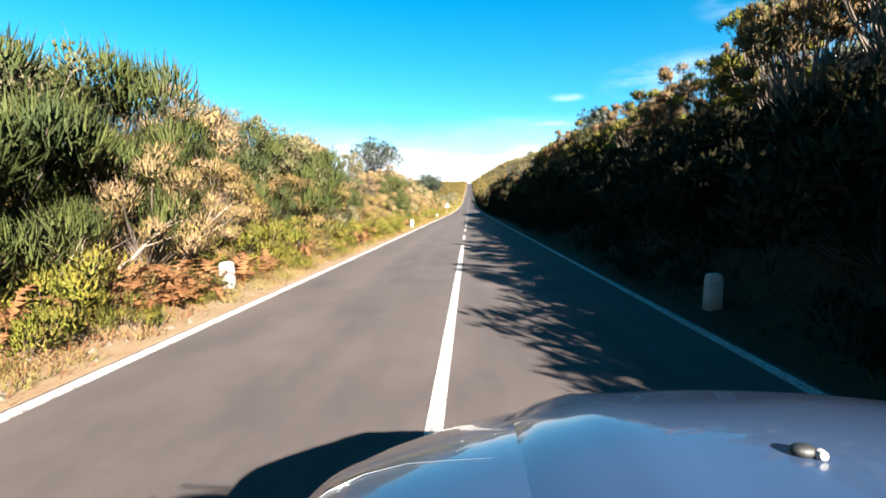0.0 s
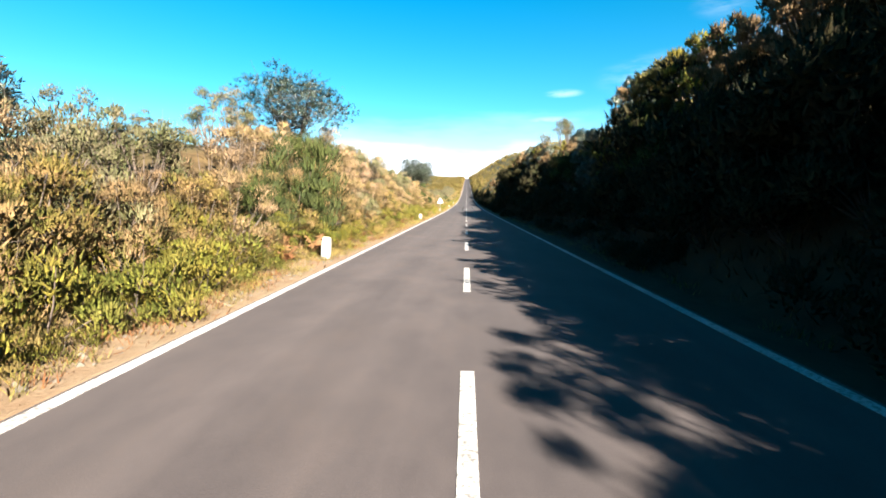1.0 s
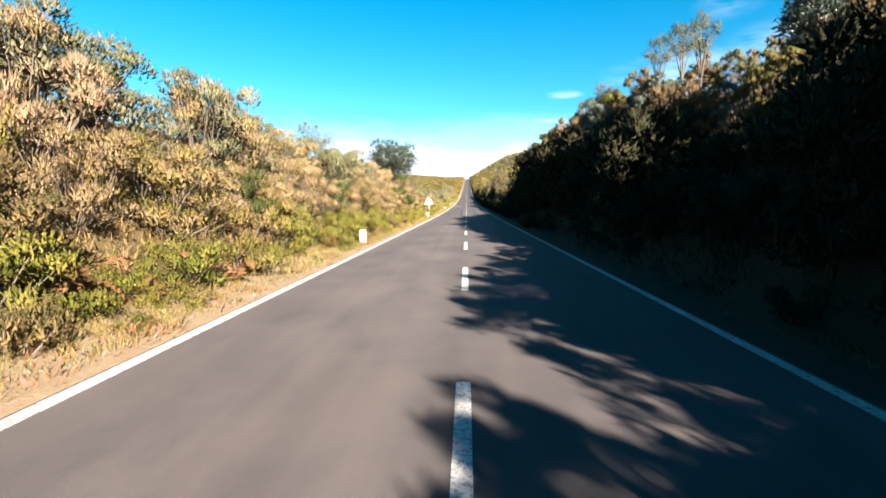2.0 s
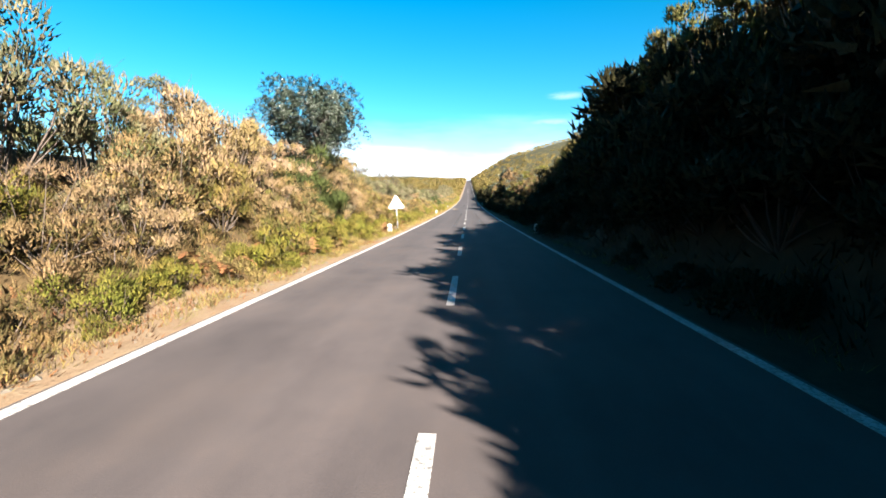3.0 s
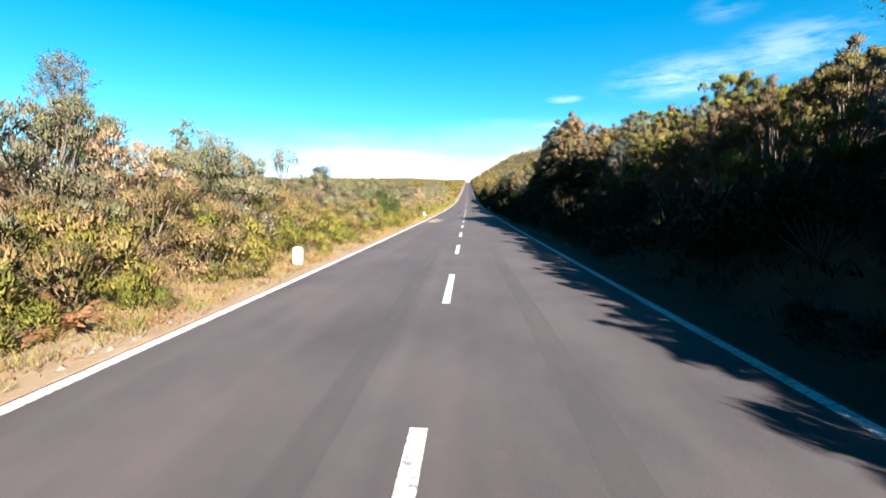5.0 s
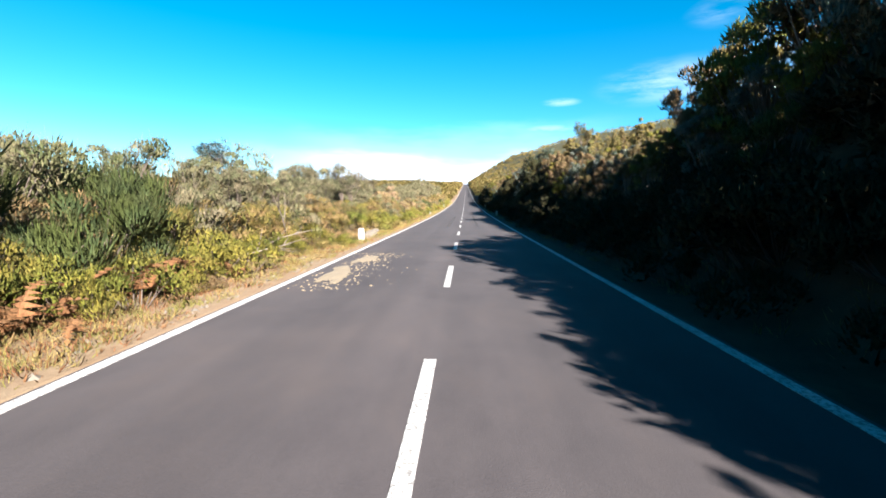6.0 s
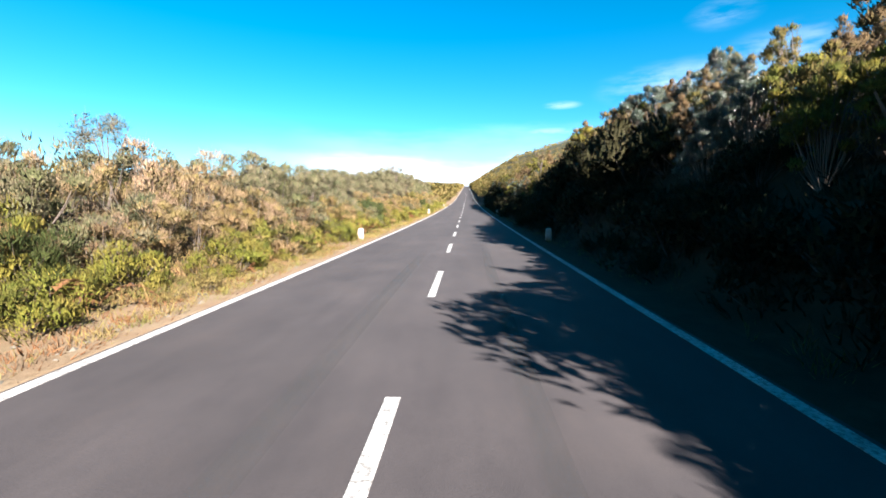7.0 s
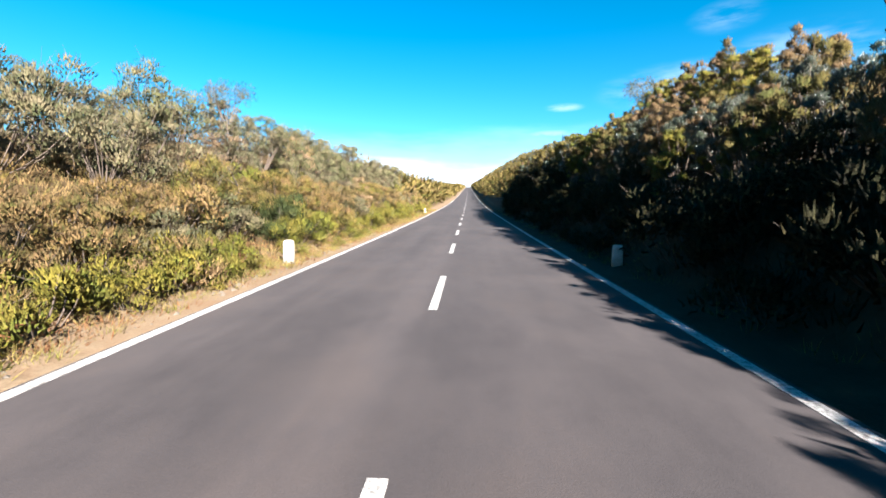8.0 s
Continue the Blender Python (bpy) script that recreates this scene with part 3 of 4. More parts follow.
make_kinds()
MARKERS = ((-3.6, -8.7), (-3.28, 12.2), (-3.3, 34.5), (-3.42, 60.4), (-3.4, 91.0), (-3.42, 120.4), (-3.42, 151.9), (-3.36, 181.6), (-3.32, 212.0), (3.55, -9.3), (3.5, 61.4), (3.55, 152.2), (3.6, 182.0))
SIGN = (-3.42, 62.9)


def clear(x, y, room):
    """False where a stone, the sign or a patch of bracken lies in the open."""
    if -4.05 - 0.6 * room < x < 0 and 121.2 - 0.8 * room < y < 124.5:
        return False
    if -4.6 < x < 0 and -10.7 < y < -9.0 and room > 0.36:
        return False
    return all(abs(x - a) > room * 1.1 or not -room * 1.2 < y - b < room * 0.8 for a, b in (*MARKERS, SIGN))


def plant(kind, x, y, size, rng, sink=0.06, shape=""):
    shapes = KINDS[shape or kind]
    got = shapes[int(rng.integers(len(shapes)))]
    ob = new(kind)
    ob.empty_display_size = 0.2
    ob.matrix_basis = pose(x, y, float(land(x, y)) - sink, rng.uniform(-6, 6), rng.uniform(-6, 6), rng.uniform(0, 360)) @ Matrix.Diagonal((size * rng.uniform(0.9, 1.2), size * rng.uniform(0.9, 1.2), size * rng.uniform(0.9, 1.1), 1))
    for name, me in got.items():
        child(name, me, ob)
    label, category = LABELS[kind]
    return tagged(ob, label, category, kind.replace("_", " ") + "s by the road")


def hedge_left():
    rng = np.random.default_rng(5)
    y = -21.0
    while y < 220:
        big = float(np.interp(y, (-20, 3, 9, 14, 40, 60, 68, 104, 114, 122, 128, 150, 178, 230), (1.25, 1.15, 0.85, 1.05, 1.1, 1.05, 0.85, 0.8, 0.8, 0.8, 0.75, 0.8, 0.8, 0.95)))
        for k in range(2):
            x, yy, size = -rng.uniform(3.85, 4.5), y + rng.uniform(-0.8, 0.8), rng.uniform(0.5, 1.1)
            if rng.uniform() < 0.93 and clear(x, yy, 0.75 * size):
                plant("yellow_shrub", x, yy, size, rng)
        for k in range(2):
            x, yy, size = -rng.uniform(3.42, 3.95), y + rng.uniform(-0.8, 0.8), rng.uniform(0.45, 1.1)
            if rng.uniform() < np.interp(y, (60, 66, 170, 176), (0.85, 0.42, 0.42, 0.6)) and clear(x, yy, 0.45 * size):
                plant("tuft_shrub", x, yy, size, rng)
        u = rng.uniform()
        green = float(np.interp(y, (-20, 2, 6, 60, 98, 102, 112, 116, 146, 152, 164, 170), (0.5, 0.5, 0.12, 0.1, 0.1, 0.5, 0.5, 0.1, 0.1, 0.4, 0.4, 0.12)))
        pink = float(np.interp(y, (-20, 8, 13, 20, 26, 58, 64, 135, 140, 148, 152), (0.15, 0.15, 0.4, 0.4, 0.6, 0.6, 0.06, 0.06, 0.4, 0.4, 0.08)))
        dry = rng.uniform() < pink
        kind = "broom_shrub" if u < green else "dry_heath" if dry else "dry_shrub" if u > 0.9 else "heath_shrub"
        x, yy = -rng.uniform(4.85, 5.4), y + rng.uniform(-0.4, 0.4)
        if clear(x, yy, 1.1):
            plant(kind, x, yy, big * rng.uniform(0.6, 0.85), rng)
        for k in range(2):
            x, yy = -rng.uniform(4.5, 6.2), y + rng.uniform(-0.8, 0.8)
            if rng.uniform() < 0.86 and clear(x, yy, 1.1) and not -13.0 < yy < -3.5:
                plant("bank_shrub", x, yy, rng.uniform(0.65, 1.05), rng)
        x, yy = -rng.uniform(6.1, 7.1), y + rng.uniform(-0.6, 0.6)
        if rng.uniform() < 0.8 * pink:
            plant("dry_heath", x, yy, big * rng.uniform(0.85, 1.1), rng)
        elif rng.uniform() < 0.9:
            plant("heath_shrub", x, yy, big * rng.uniform(0.85, 1.12), rng, 0.06, "heath_back")
        else:
            plant("dry_shrub", x, yy, big * rng.uniform(0.85, 1.12), rng)
        if rng.uniform() < 0.4:
            plant("tall_heath", -rng.uniform(7.9, 9.2), y + rng.uniform(-0.6, 0.6), big * rng.uniform(0.5, 0.75), rng, 0.06, "heath_tall")
        y += rng.uniform(1.4, 1.75)


TALL = {"tree_heath": 3.4, "shade_shrub": 2.1, "hedge_shrub": 2.1, "broom_shrub": 2.1, "slope_heath": 3.4}
SHAPES = {"hedge_shrub": "shade_shrub", "slope_heath": "tree_heath"}


def between_kinds(rng, wall):
    u = rng.uniform()
    return "broom_shrub" if u < 0.13 else "tree_heath" if u > 0.25 + 0.7 * wall else "hedge_shrub"


def hedge_right():
    """A steep thick hedge: low plants at the verge, a wall of shrubs behind, tree heath along the crest and more up the slope."""
    rng = np.random.default_rng(6)

    def up_to(kind, x, y, top):
        size = 0.98 * (top - float(bank(x, y))) / TALL[kind]
        plant(kind, x, y, max(0.5, size), rng, 0.06, SHAPES.get(kind, ""))

    y = -21.0
    while y < 214:
        c = float(crest_at(y))
        for near, far, low, high in ((3.75, 4.05, 0.55, 0.95), (4.1, 4.75, 1.0, 1.5))[int(rng.uniform() < 0.35):]:
            x, yy, size = rng.uniform(near, far), y + rng.uniform(-0.8, 0.8), rng.uniform(low, high)
            if clear(x, yy, 0.5 * max(1.0, size)):
                plant("verge_shrub", x, yy, size, rng)
        # where the hedge is low, its face lies back and takes the sun; where it is high, it stands like a wall
        wall = min(1.0, max(0.0, (c - 3.0) / 2.5, float(np.interp(y, (150, 154, 162, 166), (0.0, 0.9, 0.9, 0.0)))), float(np.interp(y, (174, 178, 192, 196), (1.0, 0.2, 0.2, 1.0))))

        def between(low, high):
            return low + (high - low) * wall

        # the first stretch is thin at the top and lets the sun in between its stems
        thin = float(np.interp(y, (-15, -12, -1, 2), (0.0, 1.0, 1.0, 0.0)))
        x, yy = rng.uniform(4.3, 4.6), y + rng.uniform(-0.4, 0.4)
        if clear(x, yy, 0.9):
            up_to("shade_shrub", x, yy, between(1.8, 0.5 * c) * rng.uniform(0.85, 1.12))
        up_to(between_kinds(rng, wall), rng.uniform(4.9, 5.25), y + rng.uniform(-0.5, 0.5), between(2.3, (0.8 - 0.2 * thin) * c) * rng.uniform(0.9, 1.1))
        for k in range(1 if thin > 0.5 else 2):
            yy = y + 0.8 * k + rng.uniform(-0.4, 0.4)
            up_to("tree_heath", rng.uniform(5.3, 5.8), yy, between(2.75, float(crest_at(yy))) * rng.uniform(0.9, 1.05))
        if wall < 0.7:
            up_to("slope_heath", rng.uniform(6.0, 6.6), y + rng.uniform(-0.5, 0.5), between(3.2, 0.92 * c) * rng.uniform(0.92, 1.06))
        x = rng.uniform(6.9, 8.3)
        sight = c + (c - 1.36) * (x - 5.4) / 5.1
        up_to("slope_heath", x, y + rng.uniform(-0.6, 0.6), between(0.93, 0.70 - 0.15 * thin) * sight * rng.uniform(0.9, 1.05))
        if wall < 0.6:
            x = rng.uniform(8.6, 9.8)
            up_to("slope_heath", x, y + rng.uniform(-0.6, 0.6), (c + (c - 1.36) * (x - 5.4) / 5.1) * rng.uniform(0.88, 1.0))
        y += rng.uniform(1.5, 1.8)


hedge_left()
hedge_right()
crest = np.random.default_rng(14)
for k in range(50):
    plant("heath_shrub", -crest.uniform(7.5, 9.3), 58.0 + 3.15 * k + crest.uniform(-1, 1), crest.uniform(0.75, 1.0), crest, 0.06, "heath_back")
for k in range(22):
    plant("tall_heath", -crest.uniform(7.6, 9.4), -14.0 + 3.2 * k + crest.uniform(-1, 1), crest.uniform(0.42, 0.6), crest, 0.06, "heath_tall")
for x, y, size in ((-3.75, 175.4, 0.7), (-3.8, 176.3, 0.9), (-3.7, 177.4, 0.75), (-3.85, 178.5, 0.95), (-3.75, 179.6, 0.8)):
    plant("yellow_shrub", x, y, size, crest)
for x, y, size in ((5.9, 17.2, 0.9), (6.2, 18.5, 1.03), (6.7, 19.9, 1.05), (7.2, 21.2, 1.0),
                   (6.0, 107.4, 0.97), (6.1, 108.9, 1.0), (5.9, 110.3, 0.97), (6.2, 111.7, 1.0), (5.9, 113.1, 0.93), (6.1, 114.5, 0.84), (6.0, 115.9, 0.75)):
    plant("slope_heath", x, y, size, np.random.default_rng(int(700 + 10 * y)), 0.06, "tree_heath")
plant("yellow_shrub", -3.55, -9.45, 0.4, np.random.default_rng(9))
for x, y, size in ((-3.85, 2.6, 0.85), (-3.95, 3.7, 1.0), (-3.8, 4.7, 0.8), (-4.0, 5.7, 1.05), (-3.85, 6.8, 0.85), (-3.95, 8.0, 0.9)):
    plant("yellow_shrub", x, y, size, crest)
for x, y, size in ((-5.1, -11.6, 1.15), (-6.3, -10.0, 1.5), (-5.2, -8.8, 1.15), (-6.6, -7.2, 1.48), (-5.6, -5.6, 1.15), (-6.4, -3.6, 1.3)):
    plant("broom_shrub", x, y, size, np.random.default_rng(int(200 + 10 * y)))
for x, y, size in ((-5.2, -1.6, 1.35), (-5.5, 0.2, 1.4), (-5.2, 1.9, 1.2), (-6.4, 1.2, 1.5), (-6.6, 3.2, 1.3)):
    plant("broom_shrub", x, y, size, np.random.default_rng(int(300 + 10 * y)))
for x, y, size in ((-4.9, 14.1, 1.0), (-5.1, 15.3, 1.2), (-5.7, 16.5, 1.4)):
    plant("broom_shrub", x, y, size, np.random.default_rng(int(400 + 10 * y)))
for x, y, size in ((-5.3, 55.2, 1.15), (-6.0, 56.4, 1.3)):
    plant("broom_shrub", x, y, size, np.random.default_rng(int(600 + 10 * y)))
for x, y, size in ((-5.5, 57.9, 1.15), (-6.6, 59.6, 1.3), (-6.2, 61.8, 1.2), (-6.6, 64.2, 1.0), (-6.4, 66.3, 0.85)):
    plant("heath_shrub", x, y, size, np.random.default_rng(int(500 + 10 * y)))
for x, y, size in ((-4.9, 107.4, 0.95), (-5.2, 108.9, 1.05), (-5.0, 110.4, 0.95), (-5.6, 111.8, 1.0)):
    plant("broom_shrub", x, y, size, np.random.default_rng(int(10 * y)))
for x, y, size in ((-4.5, 183.6, 0.75), (-4.6, 158.3, 0.7), (-4.9, 159.2, 0.8)):
    plant("broom_shrub", x, y, size, np.random.default_rng(int(10 * y)))

ferns = np.random.default_rng(33)
for y0, y1, n in ((-13, -7, 14), (-10.7, -9.0, 9), (-5, 2, 18), (11, 19, 10), (24, 42, 14), (46, 62, 16), (64, 90, 9), (100, 112, 18), (140, 158, 12), (168, 180, 14)):
    for k in range(n):
        x, y = -ferns.uniform(3.5, 4.3), ferns.uniform(y0, y1)
        if clear(x, y, 0.35):
            bracken(x, y, ferns.uniform(0.7, 1.3), ferns)


def scrub(name, n, k, y0, y1, bias, x0, x1, leaf_long, leaf_broad, size_near, size_far, label, seed):
    """Heath on the slopes beyond the roadside."""
    rng = np.random.default_rng(seed)
    ys = y0 + rng.uniform(0, 1, n) ** bias * (y1 - y0)
    xs = rng.choice((-1, 1), n) * (x0 + rng.uniform(0, 1, n) ** 1.8 * np.minimum(x1, (30 if x0 < 20 else x1) + np.maximum(ys, 0) * 0.3))
    size = rng.uniform(0.6, 1.3, (n, 1, 1)) * np.interp(ys, (0, 500), (size_near, size_far))[:, None, None]
    d = rng.normal(0, 1, (n, k, 3))
    d[..., 2] = np.abs(d[..., 2])
    d /= np.linalg.norm(d, axis=2, keepdims=True)
    base = np.stack((xs, ys, land(xs, ys)), 1)[:, None] + d * (0.95, 0.95, 1.35) * size * rng.uniform(0.5, 1.0, (n, k, 1))
    way = d + (0, 0, 0.5) + rng.normal(0, 0.3, (n, k, 3))
    got = blades(rng, base.reshape(-1, 3), way.reshape(-1, 3), (rng.uniform(0.7, 1.4, (n, k)) * leaf_long * size[..., 0]).ravel(), (rng.uniform(0.7, 1.4, (n, k)) * leaf_broad * size[..., 0]).ravel(), d.reshape(-1, 3) + (0, 0, 0.2))
    ob = new(name, leaf_mesh(name, got, HEATH))
    tagged(ob, label, "scrub", kind="stuff")


scrub("slope_scrub", 1400, 270, -18, 225, 1.0, 9.4, 26, 0.16, 0.055, 0.95, 1.3, "olive heath scrub behind the roadside shrubs", 7)
scrub("open_scrub", 4200, 46, -40, 240, 1.0, 30, 150, 0.4, 0.2, 1.2, 1.5, "scattered olive heath scrub on the open slopes", 12)
scrub("far_scrub", 3600, 52, 215, 830, 1.3, 4.6, 190, 0.5, 0.24, 1.0, 1.55, "olive heath scrub covering the slopes far off", 8)


def verge_cover(x0, x1, y0, y1, tufts, each, name, mat, label, tall, broad, spread, seed):
    """Small tufts strewn along the verge, thicker in some stretches."""
    rng = np.random.default_rng(seed)
    cx, cy = rng.uniform(x0, x1, tufts), rng.uniform(y0, y1, tufts)
    thick = 0.5 + 0.5 * np.sin(cy * 0.9 + seed) * np.sin(cy * 0.23 + 2.0 * seed)
    keep = rng.uniform(0, 1, tufts) < 0.25 + 0.75 * thick
    cx, cy = np.repeat(cx[keep], each), np.repeat(cy[keep], each)
    n = len(cx)
    x, y = cx + rng.normal(0, spread, n), cy + rng.normal(0, spread, n)
    base = np.stack((x, y, land(x, y) - 0.02), 1)
    way = np.stack(((x - cx) / spread * 0.45, (y - cy) / spread * 0.45, np.ones(n)), 1) + rng.normal(0, 0.3, (n, 3))
    got = blades(rng, base, way, rng.uniform(0.4, 1.25, n) * tall, rng.uniform(0.7, 1.3, n) * broad, np.tile((0.45, -0.5, 0.7), (n, 1)) + rng.normal(0, 0.4, (n, 3)))
    ob = new(name, leaf_mesh(name, got, mat))
    tagged(ob, label, "grass", kind="stuff")


verge_cover(-4.3, -3.05, -20, 222, 15500, 18, "verge_grass", GRASS, "dry yellow grass tufts along the sunny road verge", 0.17, 0.010, 0.06, 21)
verge_cover(3.4, 4.4, -20, 222, 2500, 12, "verge_grass", GRASS, "dry grass tufts on the shaded road verge", 0.16, 0.014, 0.06, 22)
verge_cover(-4.6, -3.1, -20, 222, 10500, 18, "dead_bracken", FERN, "rusty dead bracken litter at the foot of the bank", 0.11, 0.022, 0.12, 23)
verge_cover(-7.2, -4.0, -20, 222, 24000, 14, "bank_heath", HEATH, "low dry heath covering the earth of the sunny bank", 0.24, 0.030, 0.13, 25)
# the shade of this bank is put into the leaf colour
verge_cover(3.9, 5.6, -20, 214, 7000, 12, "bank_heath", SHADEHEATH, "low heath covering the earth of the shaded bank, coloured dark for shade", 0.26, 0.036, 0.14, 26)


def verge_pebbles():
    """Small stones strewn along the edge of the sunny verge."""
    rng = np.random.default_rng(27)
    n = 3600
    x, y = -3.0 - np.abs(rng.normal(0, 0.33, n)), rng.uniform(-20, 222, n)
    eight = np.array(((1, 0, 0), (0, 1, 0), (-1, 0, 0), (0, -1, 0), (0, 0, 1), (0, 0, -1)), float)
    sides = np.array(((0, 1, 4), (1, 2, 4), (2, 3, 4), (3, 0, 4), (1, 0, 5), (2, 1, 5), (3, 2, 5), (0, 3, 5)))
    size = rng.uniform(0.22, 1.0, (n, 1, 1)) ** 2 * 0.055 * rng.uniform(0.6, 1.3, (n, 6, 1)) * (1.0, 1.2, 0.6)
    v = np.stack((x, y, land(x, y)), 1)[:, None] + eight[None] * size
    f = sides[None] + 6 * np.arange(n)[:, None, None]
    ob = new("verge_pebbles", mesh_of("verge_pebbles", v.reshape(-1, 3), f.reshape(-1, 3), STONE))
    tagged(ob, "small pale stones strewn along the dry road verge", "stones", kind="stuff")


verge_pebbles()


# ---- trees on the banks ----
def tree(name, x, y, tall, crown_foot, wide, tufts, leaf, label, seed, per=38, leaves=8, long=0.10, broad=0.045, size=(0.22, 0.34), bare=20, wood=None, slim=1.0):
    rng = np.random.default_rng(seed)
    ob = new(name)
    ob.empty_display_size = 0.3
    ob.matrix_basis = pose(x, y, float(land(x, y)) - 0.1)
    centres, sizes, lines, radii = [], [], [], []
    fork = np.array((0.1, 0.0, crown_foot * 0.8))
    trunk_r = 0.035 * tall ** 0.75 * slim
    lines.append(curve_line(np.array((0, 0, -0.2)), np.array((0.12, 0.06, crown_foot * 0.4)), fork))
    radii.append(trunk_r * 1.5)
    limbs = []
    for k in range(6):
        a = k * math.pi / 3 + rng.uniform(-0.4, 0.4)
        r = wide * rng.uniform(0.3, 0.7)
        tip = np.array((r * math.cos(a), r * math.sin(a), crown_foot + (tall - crown_foot) * rng.uniform(0.45, 0.9)))
        line = curve_line(fork - (0, 0, 0.2), np.array((tip[0] * 0.6, tip[1] * 0.6, (crown_foot + tip[2]) / 2 - 0.2)), tip, 7)
        lines.append(line)
        radii.append(trunk_r * rng.uniform(0.5, 0.75))
        limbs.append(line)
    mid = (tall + crown_foot) / 2
    for k in range(tufts):
        d = rng.normal(0, 1, 3)
        d /= np.linalg.norm(d)
        c = np.array((0, 0, mid)) + d * (wide * 0.82, wide * 0.82, (tall - crown_foot) * 0.42) * rng.uniform(0.55, 1.0)
        line = limbs[int(rng.integers(len(limbs)))]
        p = line[int(rng.integers(2, 7))]
        lines.append(curve_line(p, (p + c) / 2 + rng.normal(0, 0.1, 3), c, 4))
        radii.append(trunk_r * 0.22)
        centres.append(c)
        sizes.append(wide * rng.uniform(*size))
    for k in range(bare):
        c = centres[int(rng.integers(len(centres)))]
        d = rng.normal(0, 1, 3) + (0, 0, 1.0)
        q = c + d / np.linalg.norm(d) * wide * rng.uniform(0.25, 0.5)
        lines.append(curve_line(c, (c + q) / 2 + rng.normal(0, 0.05, 3), q, 4))
        radii.append(0.006)
    child("trunk", mesh_of("trunk", *tubes(lines, radii, 6), wood or BARK, True), ob)
    child("crown", leaf_mesh("crown", sprays(rng, np.array(centres), np.array(sizes) * 1.1, per, leaves, long, broad, 0.25, 0.6, 30, 0.35), leaf), ob)
    tagged(ob, label, "tree")


tree("laurel_tree", -7.2, 20.8, 4.1, 1.6, 2.8, 58, LAUREL, "rounded dark green laurel tree standing above the heath", 31, per=34, broad=0.052, size=(0.15, 0.25), bare=40)
tree("laurel_tree", -6.1, 57.6, 5.4, 1.7, 2.3, 74, LAUREL, "large dark green laurel tree above the sunny bank", 32, per=56, broad=0.062, size=(0.18, 0.28))
tree("laurel_tree", -9.6, 10.5, 2.6, 1.2, 1.1, 14, LAUREL, "small dark laurel tree behind the heath", 33)
tree("laurel_tree", -16.9, 134.9, 4.3, 1.6, 1.5, 34, LAUREL, "small dark laurel tree standing behind the heath", 34)
for x, y, tall, wide, seed in ((-7.3, 125.4, 2.1, 0.8, 35), (-5.9, 126.6, 2.7, 0.7, 51), (-5.7, 127.7, 2.3, 0.65, 63)):
    tree("grey_heath_tree", x, y, tall, tall * 0.5, wide, 24, PALEHEATH, "grey-green tree heath with pale stems and rounded tufts", seed, 36, 8, 0.085, 0.020, (0.22, 0.34), 46, TWIG, 0.7)
for x, y, tall, wide, seed in ((6.3, 17.5, 3.3, 1.3, 36), (6.9, 29.5, 2.4, 1.2, 39), (7.0, 10.0, 2.8, 1.2, 40)):
    tree("laurel_tree", x, y, tall, tall * 0.4, wide, 34, LAUREL, "dark laurel tree above the shaded bank", seed)
for x, y, tall, wide, seed in ((7.4, 72.8, 2.4, 0.5, 41), (7.4, 79.6, 2.3, 0.45, 66), (7.8, 84.0, 2.0, 0.7, 42), (7.2, 89.2, 2.9, 0.9, 43), (7.6, 127.3, 1.6, 0.3, 44), (7.6, 134.5, 2.6, 0.5, 45), (7.2, 131.0, 2.3, 0.4, 46), (7.6, 180.6, 4.0, 1.1, 57), (7.0, 38.0, 3.6, 0.6, 58), (7.2, 36.6, 3.4, 0.6, 59),
                               (6.8, 34.4, 3.3, 0.6, 60), (7.1, 45.0, 3.6, 0.7, 61), (7.6, 192.0, 2.6, 0.9, 62)):
    tree("bare_heath_tree", x, y, tall, tall * 0.62, wide, 16, GOLDHEATH, "thin old tree heath with bare stems and a tufted top", seed, 14, 7, 0.10, 0.022, (0.24, 0.36), 60, TWIG, 0.45)
for x, y, tall, wide, seed in ((-8.2, 75.5, 2.6, 0.8, 47), (-7.8, 101.0, 2.6, 0.8, 48), (-8.0, 139.0, 2.7, 0.9, 49), (-8.4, 146.0, 2.5, 0.9, 50), (-9.0, 142.5, 3.0, 0.9, 52), (-8.2, 85.0, 2.8, 0.9, 53), (-8.0, 90.5, 2.8, 0.8, 54), (-7.6, 187.0, 2.6, 0.9, 55), (-8.2, 46.0, 3.0, 1.0, 64), (-8.4, 43.6, 3.2, 1.0, 65)):
    tree("bare_heath_tree", x, y, tall, tall * 0.55, wide, 18, PALEHEATH, "old grey tree heath with bare twigs and open tufts", seed, 16, 7, 0.09, 0.020, (0.22, 0.34), 90, TWIG, 0.5)


# ---- marker stones, sign, rocks, spilled sand, tyre marks, dead wood ----
CHALK = make_plain("weathered whitewash", (0.15, 0.138, 0.118), (0.36, 0.348, 0.318), 7.0, 0.85, 0.3, 0.01)
ZINC = make_plain("pale galvanised sheet", (0.2, 0.205, 0.215), (0.29, 0.292, 0.3), 5.0, 0.55, 0.1, 0.002, 0.15)
SAND = make_plain("spilled yellow sand", (0.0865, 0.0648, 0.037), (0.136, 0.105, 0.0648), 3.5, 0.95, 0.6, 0.02)


